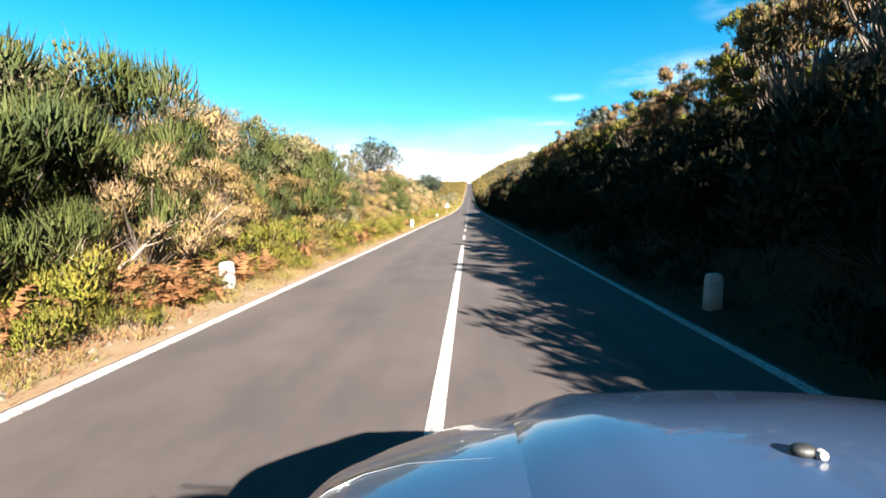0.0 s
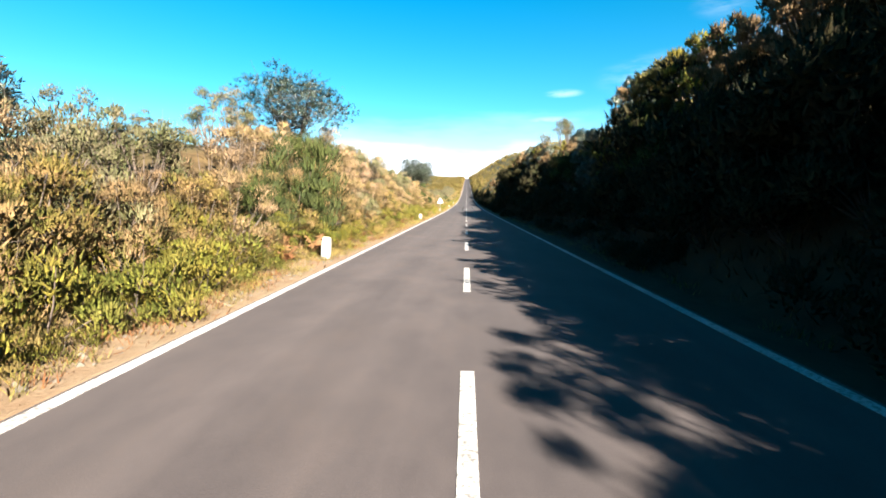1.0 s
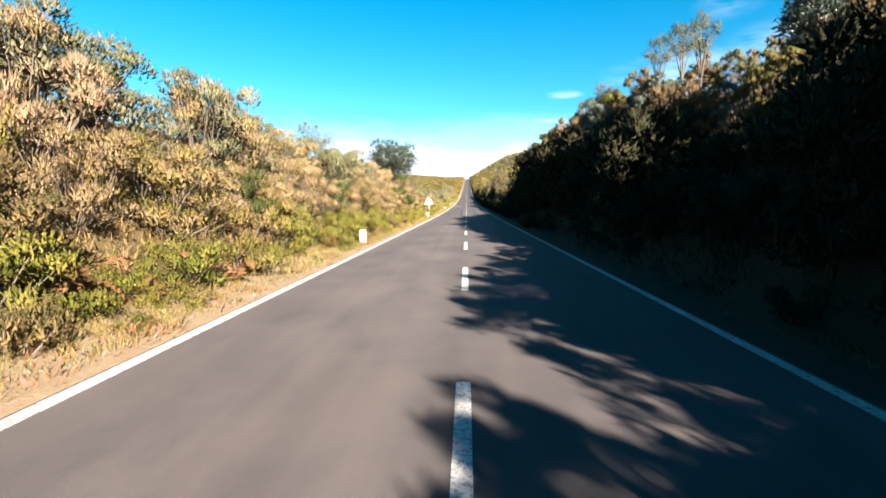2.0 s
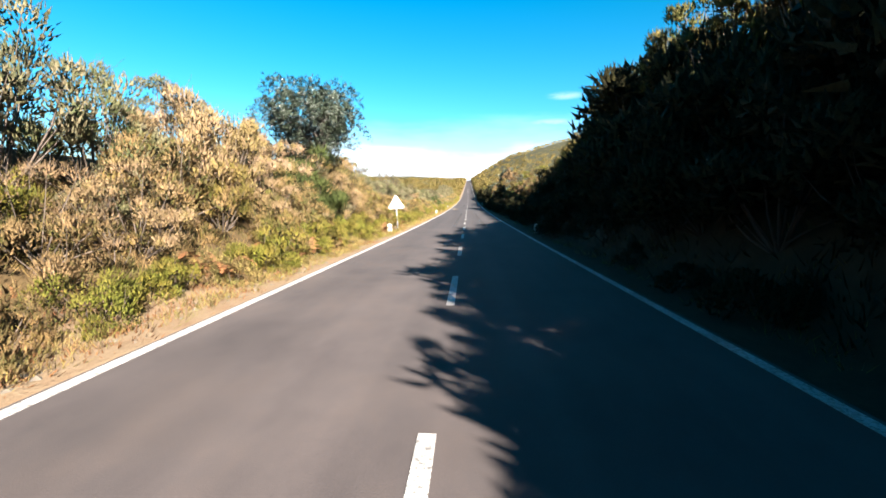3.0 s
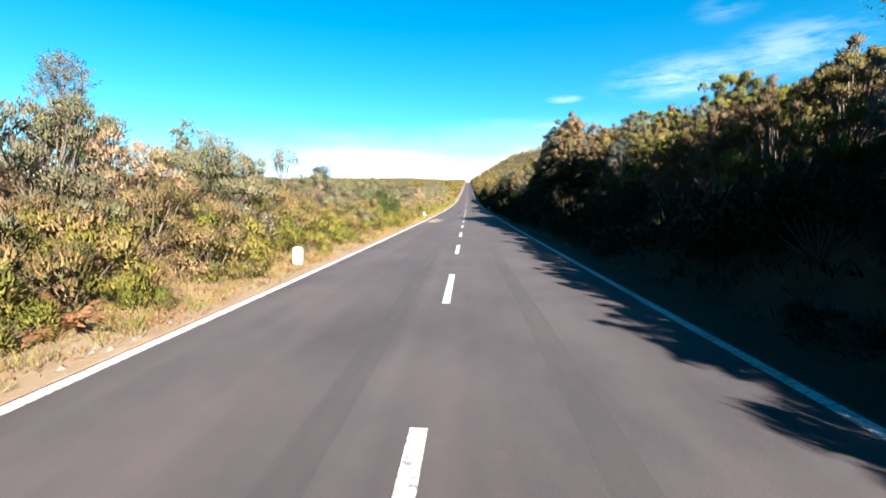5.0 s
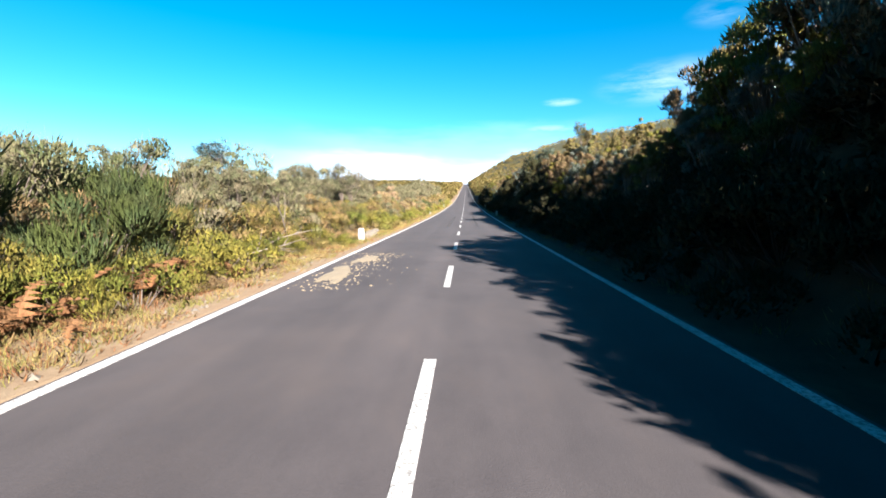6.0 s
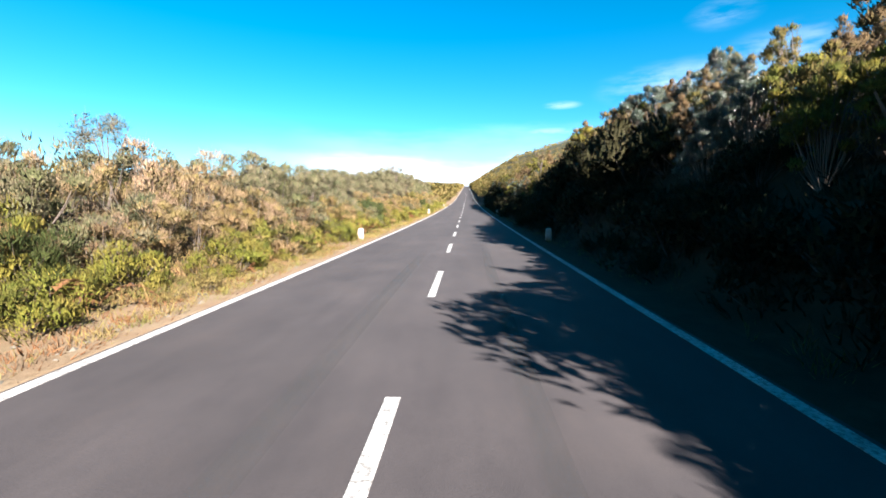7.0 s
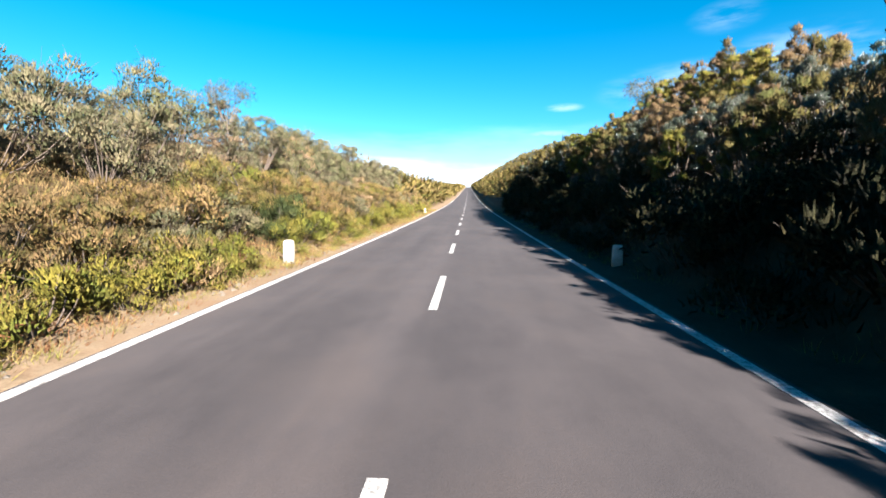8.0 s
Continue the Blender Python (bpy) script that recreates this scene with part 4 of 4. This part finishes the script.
def marker_stone(x, y, tall, lean):
    ob = new("marker_stone")
    ob.matrix_basis = pose(x, y, float(land(x, y)) - 0.06, lean, -lean * 0.6, random.uniform(-8, 8))
    bm = bmesh.new()
    rows_of = []
    wide, deep = 0.105, 0.08
    for z, k in ((0.0, 1.04), (tall * 0.5, 1.0), (tall * 0.78, 0.98), (tall * 0.93, 0.93), (tall * 0.985, 0.80), (tall * 1.01, 0.45)):
        ring = []
        for i in range(16):
            a = 2 * math.pi * i / 16
            c, s = math.cos(a), math.sin(a)
            px = math.copysign(abs(c) ** 0.35, c) * wide * k
            py = math.copysign(abs(s) ** 0.35, s) * deep * k
            ring.append(bm.verts.new((px, py, z)))
        rows_of.append(ring)
    for lo, hi in zip(rows_of, rows_of[1:]):
        for i in range(16):
            bm.faces.new((lo[i], lo[(i + 1) % 16], hi[(i + 1) % 16], hi[i]))
    bm.faces.new(rows_of[-1])
    bm.faces.new(list(reversed(rows_of[0])))
    part("post", bm, CHALK, ob, "", True)
    tagged(ob, "whitewashed concrete marker stone standing on the road verge", "marker stone", "marker stones along the road")


for i, (x, y) in enumerate(MARKERS):
    marker_stone(x, y, (0.5, 0.56, 0.5, 0.46, 0.45, 0.5, 0.45, 0.55, 0.5, 0.55, 0.5, 0.5, 0.5)[i], (3, -4, 2, 1, -2, 3, 2, 0, 1, 4, 3, 2, -2)[i])


def warning_sign(x, y):
    ob = new("warning_sign")
    ob.matrix_basis = pose(x, y, float(land(x, y)) - 0.05, 0, -4, 4)
    bm = bmesh.new()
    bmesh.ops.create_cone(bm, cap_ends=True, segments=16, radius1=0.027, radius2=0.026, depth=1.72)
    bmesh.ops.translate(bm, vec=(0, 0, 0.86), verts=bm.verts)
    part("post", bm, ZINC, ob, "pale grey metal post", True)
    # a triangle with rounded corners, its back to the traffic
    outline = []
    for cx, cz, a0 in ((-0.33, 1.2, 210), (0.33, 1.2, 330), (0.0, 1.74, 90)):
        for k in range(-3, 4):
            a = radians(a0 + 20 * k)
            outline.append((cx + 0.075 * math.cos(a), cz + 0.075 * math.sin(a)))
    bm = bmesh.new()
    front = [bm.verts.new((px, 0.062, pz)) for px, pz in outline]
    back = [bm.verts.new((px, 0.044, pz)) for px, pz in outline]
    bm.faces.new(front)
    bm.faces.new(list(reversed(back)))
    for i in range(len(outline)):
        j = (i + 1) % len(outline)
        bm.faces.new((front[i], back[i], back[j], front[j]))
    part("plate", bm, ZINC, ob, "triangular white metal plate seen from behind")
    for z, half in ((1.30, 0.26), (1.58, 0.11)):
        bm = bmesh.new()
        bmesh.ops.create_cube(bm, size=1)
        bmesh.ops.scale(bm, vec=(half * 2, 0.02, 0.035), verts=bm.verts)
        bmesh.ops.translate(bm, vec=(0, 0.036, z), verts=bm.verts)
        part("bracket", bm, ZINC, ob)
    tagged(ob, "white triangular road sign on a leaning metal post", "road sign")


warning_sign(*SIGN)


def lay_rock(x, y, size, turn, seed):
    rng = np.random.default_rng(seed)
    bm = bmesh.new()
    bmesh.ops.create_icosphere(bm, subdivisions=4, radius=1)
    off = Vector(rng.uniform(0, 50, 3))
    for v in bm.verts:
        n = noise.noise(v.co * 1.3 + off) * 0.4 + noise.noise(v.co * 3.5 + off) * 0.16 + noise.noise(v.co * 9 + off) * 0.05
        v.co *= 1 + n
        v.co = Vector((v.co.x * size[0], v.co.y * size[1], v.co.z * size[2]))
    me = bpy.data.meshes.new("rock")
    bm.to_mesh(me)
    bm.free()
    me.materials.append(STONE)
    ob = new("rock", me)
    ob.matrix_basis = pose(x, y, float(land(x, y)) + size[2] * 0.3, 8, -6, turn)
    tagged(ob, "pale weathered rock half buried in the verge", "rock", "rocks on the verge")


for x, y, size, turn, seed in ((-3.62, 122.3, (0.22, 0.17, 0.10), 30, 61), (-3.66, 123.1, (0.24, 0.32, 0.13), 10, 62), (-3.82, 124.2, (0.25, 0.36, 0.13), -20, 63), (-3.5, 121.6, (0.08, 0.11, 0.05), 50, 64), (-3.6, 114.9, (0.07, 0.09, 0.05), 0, 65), (-3.55, 62.75, (0.14, 0.2, 0.09), 20, 66), (-3.62, 63.3, (0.09, 0.07, 0.05), 70, 67)):
    lay_rock(x, y, size, turn, seed)


def sand_spill():
    """A thin ragged drift of sand on the sunny lane."""
    nx, ny = 60, 150
    xs, ys = np.linspace(-2.62, -1.0, nx), np.linspace(111.2, 116.4, ny)
    H = np.zeros((ny, nx))
    for j, y in enumerate(ys):
        for i, x in enumerate(xs):
            lane = -2.14 + 0.10 * math.sin(y * 1.7)
            body = math.exp(-((x - lane) / 0.27) ** 2) * float(np.interp(y, (111.2, 111.9, 113.2, 114.0, 114.6, 115.4, 116.0, 116.4), (0.2, 0.9, 1.0, 0.45, 0.7, 0.95, 0.5, 0.0)))
            n = noise.fractal(Vector((x * 4.2, y * 0.9, 3.0)), 1.0, 2.0, 5)
            H[j, i] = body + 0.55 * n - 0.5
    keep = {}
    V, F = [], []
    for j in range(ny - 1):
        for i in range(nx - 1):
            cell = ((j, i), (j, i + 1), (j + 1, i + 1), (j + 1, i))
            if min(H[c] for c in cell) <= 0:
                continue
            f = []
            for c in cell:
                if c not in keep:
                    keep[c] = len(V)
                    x, y = xs[c[1]], ys[c[0]]
                    V.append((x, y, float(height(y)) + 0.006 + min(0.022, 0.05 * H[c])))
                f.append(keep[c])
            F.append(f)
    ob = new("sand_spill", mesh_of("sand spill", V, F, SAND, True))
    tagged(ob, "thin drift of yellow sand spilled on the asphalt", "sand", kind="stuff")
    rng = np.random.default_rng(71)
    n = 420
    x, y = rng.normal(-1.95, 0.38, n), rng.uniform(111.0, 116.5, n)
    keep = (x > -2.68) & (x < -0.5)
    x, y = x[keep], y[keep]
    n = len(x)
    r = rng.uniform(0.006, 0.028, n)
    corner = np.array(((1, 0, 0), (0, 1.3, 0), (-1, 0, 0), (0, -1.3, 0), (0, 0, 0.7)))
    V = np.stack((x, y, height(y) + 0.002), 1)[:, None] + corner[None] * r[:, None, None] * rng.uniform(0.7, 1.3, (n, 5, 1))
    F = (np.arange(n)[:, None, None] * 5 + np.array(((0, 1, 4), (1, 2, 4), (2, 3, 4), (3, 0, 4)))[None]).reshape(-1, 3)
    ob = new("gravel", mesh_of("gravel", V.reshape(-1, 3), F, SAND))
    tagged(ob, "loose pale gravel strewn on the asphalt", "gravel", kind="stuff")


sand_spill()


def make_rubber():
    m, t, b = material("faint tyre rubber")
    b.inputs["Base Color"].default_value = (0.012, 0.0115, 0.0115, 1)
    b.inputs["Roughness"].default_value = 0.8
    clear_bsdf = t.nodes.new("ShaderNodeBsdfTransparent")
    place = t.nodes.new("ShaderNodeTexCoord")
    axes = t.nodes.new("ShaderNodeSeparateXYZ")
    link(t, place.outputs["Generated"], axes.inputs[0])
    across = math_node(t, "MULTIPLY", math_node(t, "SUBTRACT", 0.5, math_node(t, "ABSOLUTE", math_node(t, "SUBTRACT", axes.outputs[0], 0.5))), 4.0, True)
    along = math_node(t, "MULTIPLY", math_node(t, "SUBTRACT", 0.5, math_node(t, "ABSOLUTE", math_node(t, "SUBTRACT", axes.outputs[1], 0.5))), 6.0, True)
    worn = ramp(t, noise_tex(t, 2.2, 5.0, 0.6, (3.0, 0.25, 1.0)), ((0.35, (0.2, 0.2, 0.2)), (0.7, (0.6, 0.6, 0.6))))
    fac = math_node(t, "MULTIPLY", math_node(t, "MULTIPLY", across, along), worn)
    ms = t.nodes.new("ShaderNodeMixShader")
    link(t, fac, ms.inputs[0])
    link(t, clear_bsdf.outputs[0], ms.inputs[1])
    link(t, b.outputs[0], ms.inputs[2])
    link(t, ms.outputs[0], t.nodes["Material Output"].inputs[0])
    return m


RUBBER = make_rubber()


def tyre_mark(x0, x1, y0, y1, wide):
    n = 30
    ys = np.linspace(y0, y1, n)
    xs = np.linspace(x0, x1, n) + 0.03 * np.sin(ys * 0.3)
    z = height(ys) + 0.003
    V = np.concatenate((np.stack((xs - wide / 2, ys, z), 1), np.stack((xs + wide / 2, ys, z), 1)))
    i = np.arange(n - 1)
    ob = new("tyre_mark", mesh_of("tyre mark", V, np.stack((i, i + n, i + n + 1, i + 1), 1), RUBBER))
    ob.visible_shadow = False
    tagged(ob, "faint dark tyre mark worn into the asphalt", "tyre mark", "tyre marks on the lane")


tyre_mark(-0.56, -0.62, 62, 96, 0.26)
tyre_mark(1.25, 1.0, 64, 96, 0.26)
tyre_mark(-0.75, -0.62, 128, 148, 0.24)
tyre_mark(0.95, 1.05, 130, 150, 0.22)


def dead_branch(foot, tip, seed, thick=0.03):
    rng = np.random.default_rng(seed)
    foot, tip = np.array(foot, float), np.array(tip, float)
    foot[2] += float(land(foot[0], foot[1]))
    tip[2] += float(land(foot[0], foot[1]))
    bend = (foot + tip) / 2 + rng.normal(0, 0.12, 3) + (0, 0, 0.1)
    main = curve_line(foot, bend, tip, 9) + rng.normal(0, 0.012, (9, 3))
    lines, radii = [main], [thick]
    for k in range(5):
        p = main[int(rng.integers(3, 8))]
        d = (tip - foot) * rng.uniform(0.2, 0.4) + rng.normal(0, 0.2, 3)
        lines.append(curve_line(p, p + d * 0.5 + rng.normal(0, 0.05, 3), p + d, 5))
        radii.append(thick * 0.4)
    ob = new("dead_branch", mesh_of("dead branch", *tubes(lines, radii, 6), DEADWOOD, True))
    tagged(ob, "bleached bare dead branch leaning out of the bank", "branch", "dead branches on the bank")


for foot, tip, seed in (((-4.3, -11.6, 0.0), (-4.1, -10.6, 0.75), 81), ((-4.6, -10.0, 0.0), (-4.2, -9.0, 0.9), 82), ((-4.5, -8.6, 0.0), (-4.1, -7.6, 1.1), 83), ((-4.7, 113.6, 0.1), (-3.9, 115.6, 0.5), 84), ((-4.6, 112.8, 0.1), (-3.8, 114.6, 0.25), 85), ((-4.4, 116.4, 0.0), (-4.2, 115.0, 1.3), 86), ((-4.4, 104.6, 0.0), (-4.0, 105.4, 0.4), 87), ((-5.0, 13.2, 0.0), (-4.4, 11.6, 0.7), 88), ((-4.5, 17.0, 0.0), (-4.0, 16.0, 0.5), 89), ((-5.0, 183.0, 0.2), (-4.6, 181.5, 1.3), 90)):
    dead_branch(foot, tip, seed)


# ---- the silver-blue car whose bonnet lies under the camera at the start ----
CAR_PAINT, _t, _b = material("metallic blue-grey car paint")
_b.inputs["Base Color"].default_value = (0.021, 0.038, 0.078, 1)
_b.inputs["Metallic"].default_value = 0.2
_b.inputs["Coat Weight"].default_value = 1.0
_b.inputs["Coat Roughness"].default_value = 0.04
link(_t, ramp(_t, noise_tex(_t, 5.0, 4.0), ((0.3, (0.30, 0.30, 0.30)), (0.7, (0.42, 0.42, 0.42)))), _b.inputs["Roughness"])
RUBBER_BLACK = make_plain("black tyre rubber", (0.0096, 0.0096, 0.0102), (0.0256, 0.0256, 0.0256), 20.0, 0.85)
PLASTIC = make_plain("black plastic", (0.003, 0.003, 0.0035), (0.007, 0.007, 0.007), 15.0, 0.6)
CHROME = make_plain("bright metal", (0.75, 0.75, 0.76), (0.85, 0.85, 0.86), 9.0, 0.2, 0.05, 0.001, 0.9)
PANE, _t, _b = material("dark car window glass")
_b.inputs["Base Color"].default_value = (0.02, 0.025, 0.03, 1)
_b.inputs["Roughness"].default_value = 0.03
_b.inputs["Specular IOR Level"].default_value = 0.8

HULL = ((1.72, 0.54, 0.56, 0.36), (1.66, 0.69, 0.625, 0.30), (1.5, 0.81, 0.66, 0.25), (1.2, 0.84, 0.89, 0.24), (0.8, 0.98, 1.005, 0.24), (0.35, 0.95, 1.01, 0.24), (-0.3, 0.89, 1.015, 0.24), (-1.2, 0.89, 1.0, 0.24), (-2.0, 0.88, 1.0, 0.24), (-2.4, 0.84, 0.95, 0.27), (-2.5, 0.76, 0.88, 0.34))


def hull_at(y):
    """Half width, top and lower edge of the body at y, rounded off between the given sections."""
    ys = [h[0] for h in reversed(HULL)]
    return [float(np.mean([np.interp(y + d, ys, [h[k] for h in reversed(HULL)]) for d in (-0.12, -0.06, 0.0, 0.06, 0.12)])) for k in (1, 2, 3)]


def hull_top(x, y):
    wide, top, low = hull_at(y)
    return top - 0.169 * min(1.0, abs(x) / wide) ** 2.3


def skin(rings, close=True):
    """A surface through rings of points."""
    bm = bmesh.new()
    made = [[bm.verts.new(p) for p in ring] for ring in rings]
    n = len(made[0])
    for a, b in zip(made, made[1:]):
        for i in range(n):
            bm.faces.new((a[i], b[i], b[(i + 1) % n], a[(i + 1) % n]))
    if close:
        bm.faces.new(made[0])
        bm.faces.new(list(reversed(made[-1])))
    bmesh.ops.recalc_face_normals(bm, faces=bm.faces)
    return bm


def car(x, y):
    ob = new("car")
    ob.matrix_basis = pose(x, y, float(height(y)))
    rings = []
    for yy in np.concatenate((np.linspace(1.72, 0.3, 34), np.linspace(0.2, -2.5, 22))):
        yy = float(yy)
        w, top, low = hull_at(yy)
        half = [(k * w, yy, hull_top(k * w, yy)) for k in (0.0, 0.12, 0.25, 0.38, 0.5, 0.6, 0.7, 0.78, 0.85, 0.9, 0.94, 0.97, 1.0)]
        half += [(w * 1.003, yy, top - 0.22), (w, yy, (top + low) / 2), (w * 0.99, yy, low + 0.1), (w * 0.93, yy, low), (w * 0.5, yy, low)]
        rings.append(half + [(-px, py, pz) for px, py, pz in reversed(half[1:])])
    part("body", skin(rings), CAR_PAINT, ob, "metallic blue-grey body", True)
    bm = bmesh.new()
    nx, ny = 25, 25
    grid = []
    for j in range(ny):
        yy = 0.36 + (1.30 - 0.36) * j / (ny - 1)
        wide = 0.60 - 0.10 * max(0.0, (yy - 0.8) / 0.5) ** 2
        row = []
        for i in range(nx):
            px = wide * (2 * i / (nx - 1) - 1)
            ridge = 0.010 * math.exp(-((abs(px) - 0.42) / 0.06) ** 2)
            edge = 0.012 if 0 < i < nx - 1 and 0 < j < ny - 1 else -0.004
            row.append(bm.verts.new((px, yy, hull_top(px, yy) + edge + ridge)))
        grid.append(row)
    for j in range(ny - 1):
        for i in range(nx - 1):
            bm.faces.new((grid[j][i], grid[j][i + 1], grid[j + 1][i + 1], grid[j + 1][i]))
    bonnet = part("bonnet", bm, CAR_PAINT, ob, "glossy metallic blue-grey bonnet", True)
    for px in (-0.19, 0.19):
        bm = bmesh.new()
        bmesh.ops.create_uvsphere(bm, u_segments=20, v_segments=12, radius=0.012)
        bmesh.ops.scale(bm, vec=(1.5, 1.1, 0.8), verts=bm.verts)
        bmesh.ops.translate(bm, vec=(px - 0.012, 0.652, hull_top(px, 0.652) + 0.018), verts=bm.verts)
        nozzle = part("washer_nozzle", bm, PLASTIC, bonnet, "black plastic washer nozzle", True)
        bm = bmesh.new()
        bmesh.ops.create_cone(bm, cap_ends=True, segments=16, radius1=0.008, radius2=0.006, depth=0.008)
        bmesh.ops.rotate(bm, matrix=Matrix.Rotation(radians(78), 3, "X"), verts=bm.verts)
        bmesh.ops.translate(bm, vec=(px + 0.004, 0.638, hull_top(px, 0.638) + 0.019), verts=bm.verts)
        part("nozzle_tip", bm, CHALK, bonnet, "white nozzle tip", False)
    # a thin metal tube added as the highlight where the bonnet meets the wing
    edge = [np.array((px, py, hull_top(px, py) + 0.002)) for px, py in ((-0.97, 0.70), (-0.93, 0.77), (-0.87, 0.80), (-0.79, 0.795), (-0.71, 0.765), (-0.636, 0.74))]
    child("edge_highlight", mesh_of("edge highlight", *tubes([edge], [0.0015], 5), CHROME, True), ob, "thin bright line added as the highlight on the bonnet's seam")
    cabin = []
    for z, y0, y1, w in ((0.96, 0.36, -2.36, 0.82), (1.16, 0.05, -2.26, 0.78), (1.36, -0.24, -2.14, 0.71), (1.53, -0.52, -1.98, 0.63), (1.60, -0.75, -1.80, 0.50)):
        ring = []
        for i in range(24):
            a = 2 * math.pi * i / 24
            c, d = math.cos(a), math.sin(a)
            ring.append((math.copysign(abs(c) ** 0.4, c) * w, (y0 + y1) / 2 + math.copysign(abs(d) ** 0.4, d) * (y0 - y1) / 2, z))
        cabin.append(ring)
    part("cabin", skin(cabin), CAR_PAINT, ob, "", True)

    def pane(name, corners, label):
        bm = bmesh.new()
        vs = [bm.verts.new(c) for c in corners]
        f = bm.faces.new(vs)
        got = bmesh.ops.extrude_face_region(bm, geom=[f])
        n = f.normal.copy()
        for v in got["geom"]:
            if isinstance(v, bmesh.types.BMVert):
                v.co += n * 0.008
        part(name, bm, PANE, ob, label)

    pane("windscreen", ((-0.68, 0.31, 1.03), (0.68, 0.31, 1.03), (0.56, -0.47, 1.51), (-0.56, -0.47, 1.51)), "dark sloping windscreen")
    pane("rear_window", ((0.6, -2.33, 1.05), (-0.6, -2.33, 1.05), (-0.52, -2.03, 1.5), (0.52, -2.03, 1.5)), "dark rear window")
    for sx in (-1, 1):
        pane("side_window", ((sx * 0.815, -0.05, 1.05), (sx * 0.815, -1.1, 1.05), (sx * 0.665, -1.1, 1.48), (sx * 0.665, -0.5, 1.48)), "dark side window")
        pane("side_window", ((sx * 0.815, -1.18, 1.05), (sx * 0.80, -2.1, 1.05), (sx * 0.655, -1.85, 1.48), (sx * 0.665, -1.18, 1.48)), "dark side window")
        bm = bmesh.new()
        bmesh.ops.create_uvsphere(bm, u_segments=20, v_segments=12, radius=1)
        bmesh.ops.scale(bm, vec=(0.15, 0.2, 0.05), verts=bm.verts)
        bmesh.ops.rotate(bm, matrix=Matrix.Rotation(radians(-22), 3, "X"), verts=bm.verts)
        bmesh.ops.translate(bm, vec=(sx * 0.60, 1.50, 0.535), verts=bm.verts)
        part("headlight", bm, CHROME, ob, "clear headlight at the front corner", True)
        bm = bmesh.new()
        bmesh.ops.create_uvsphere(bm, u_segments=16, v_segments=10, radius=1)
        bmesh.ops.scale(bm, vec=(0.11, 0.06, 0.075), verts=bm.verts)
        bmesh.ops.translate(bm, vec=(sx * 0.98, -0.12, 1.08), verts=bm.verts)
        part("side_mirror", bm, PLASTIC, ob, "black side mirror", True)
        for wy in (1.02, -1.62):
            bm = bmesh.new()
            bmesh.ops.create_cone(bm, cap_ends=True, segments=32, radius1=0.32, radius2=0.32, depth=0.2)
            bmesh.ops.bevel(bm, geom=[e for e in bm.edges if len(e.link_faces) == 2 and any(len(f.verts) > 4 for f in e.link_faces)], offset=0.03, segments=2, affect="EDGES")
            bmesh.ops.rotate(bm, matrix=Matrix.Rotation(radians(90), 3, "Y"), verts=bm.verts)
            bmesh.ops.translate(bm, vec=(sx * 0.80, wy, 0.32), verts=bm.verts)
            wheel = part("wheel", bm, RUBBER_BLACK, ob, "black rubber tyre", True)
            bm = bmesh.new()
            bmesh.ops.create_cone(bm, cap_ends=True, segments=24, radius1=0.2, radius2=0.19, depth=0.21)
            bmesh.ops.rotate(bm, matrix=Matrix.Rotation(radians(90), 3, "Y"), verts=bm.verts)
            bmesh.ops.translate(bm, vec=(sx * 0.803, wy, 0.32), verts=bm.verts)
            part("rim", bm, CHROME, wheel, "silver wheel rim")
    tagged(ob, "silver-blue car with a glossy bonnet on the road", "car")


car(0.875, -15.7)
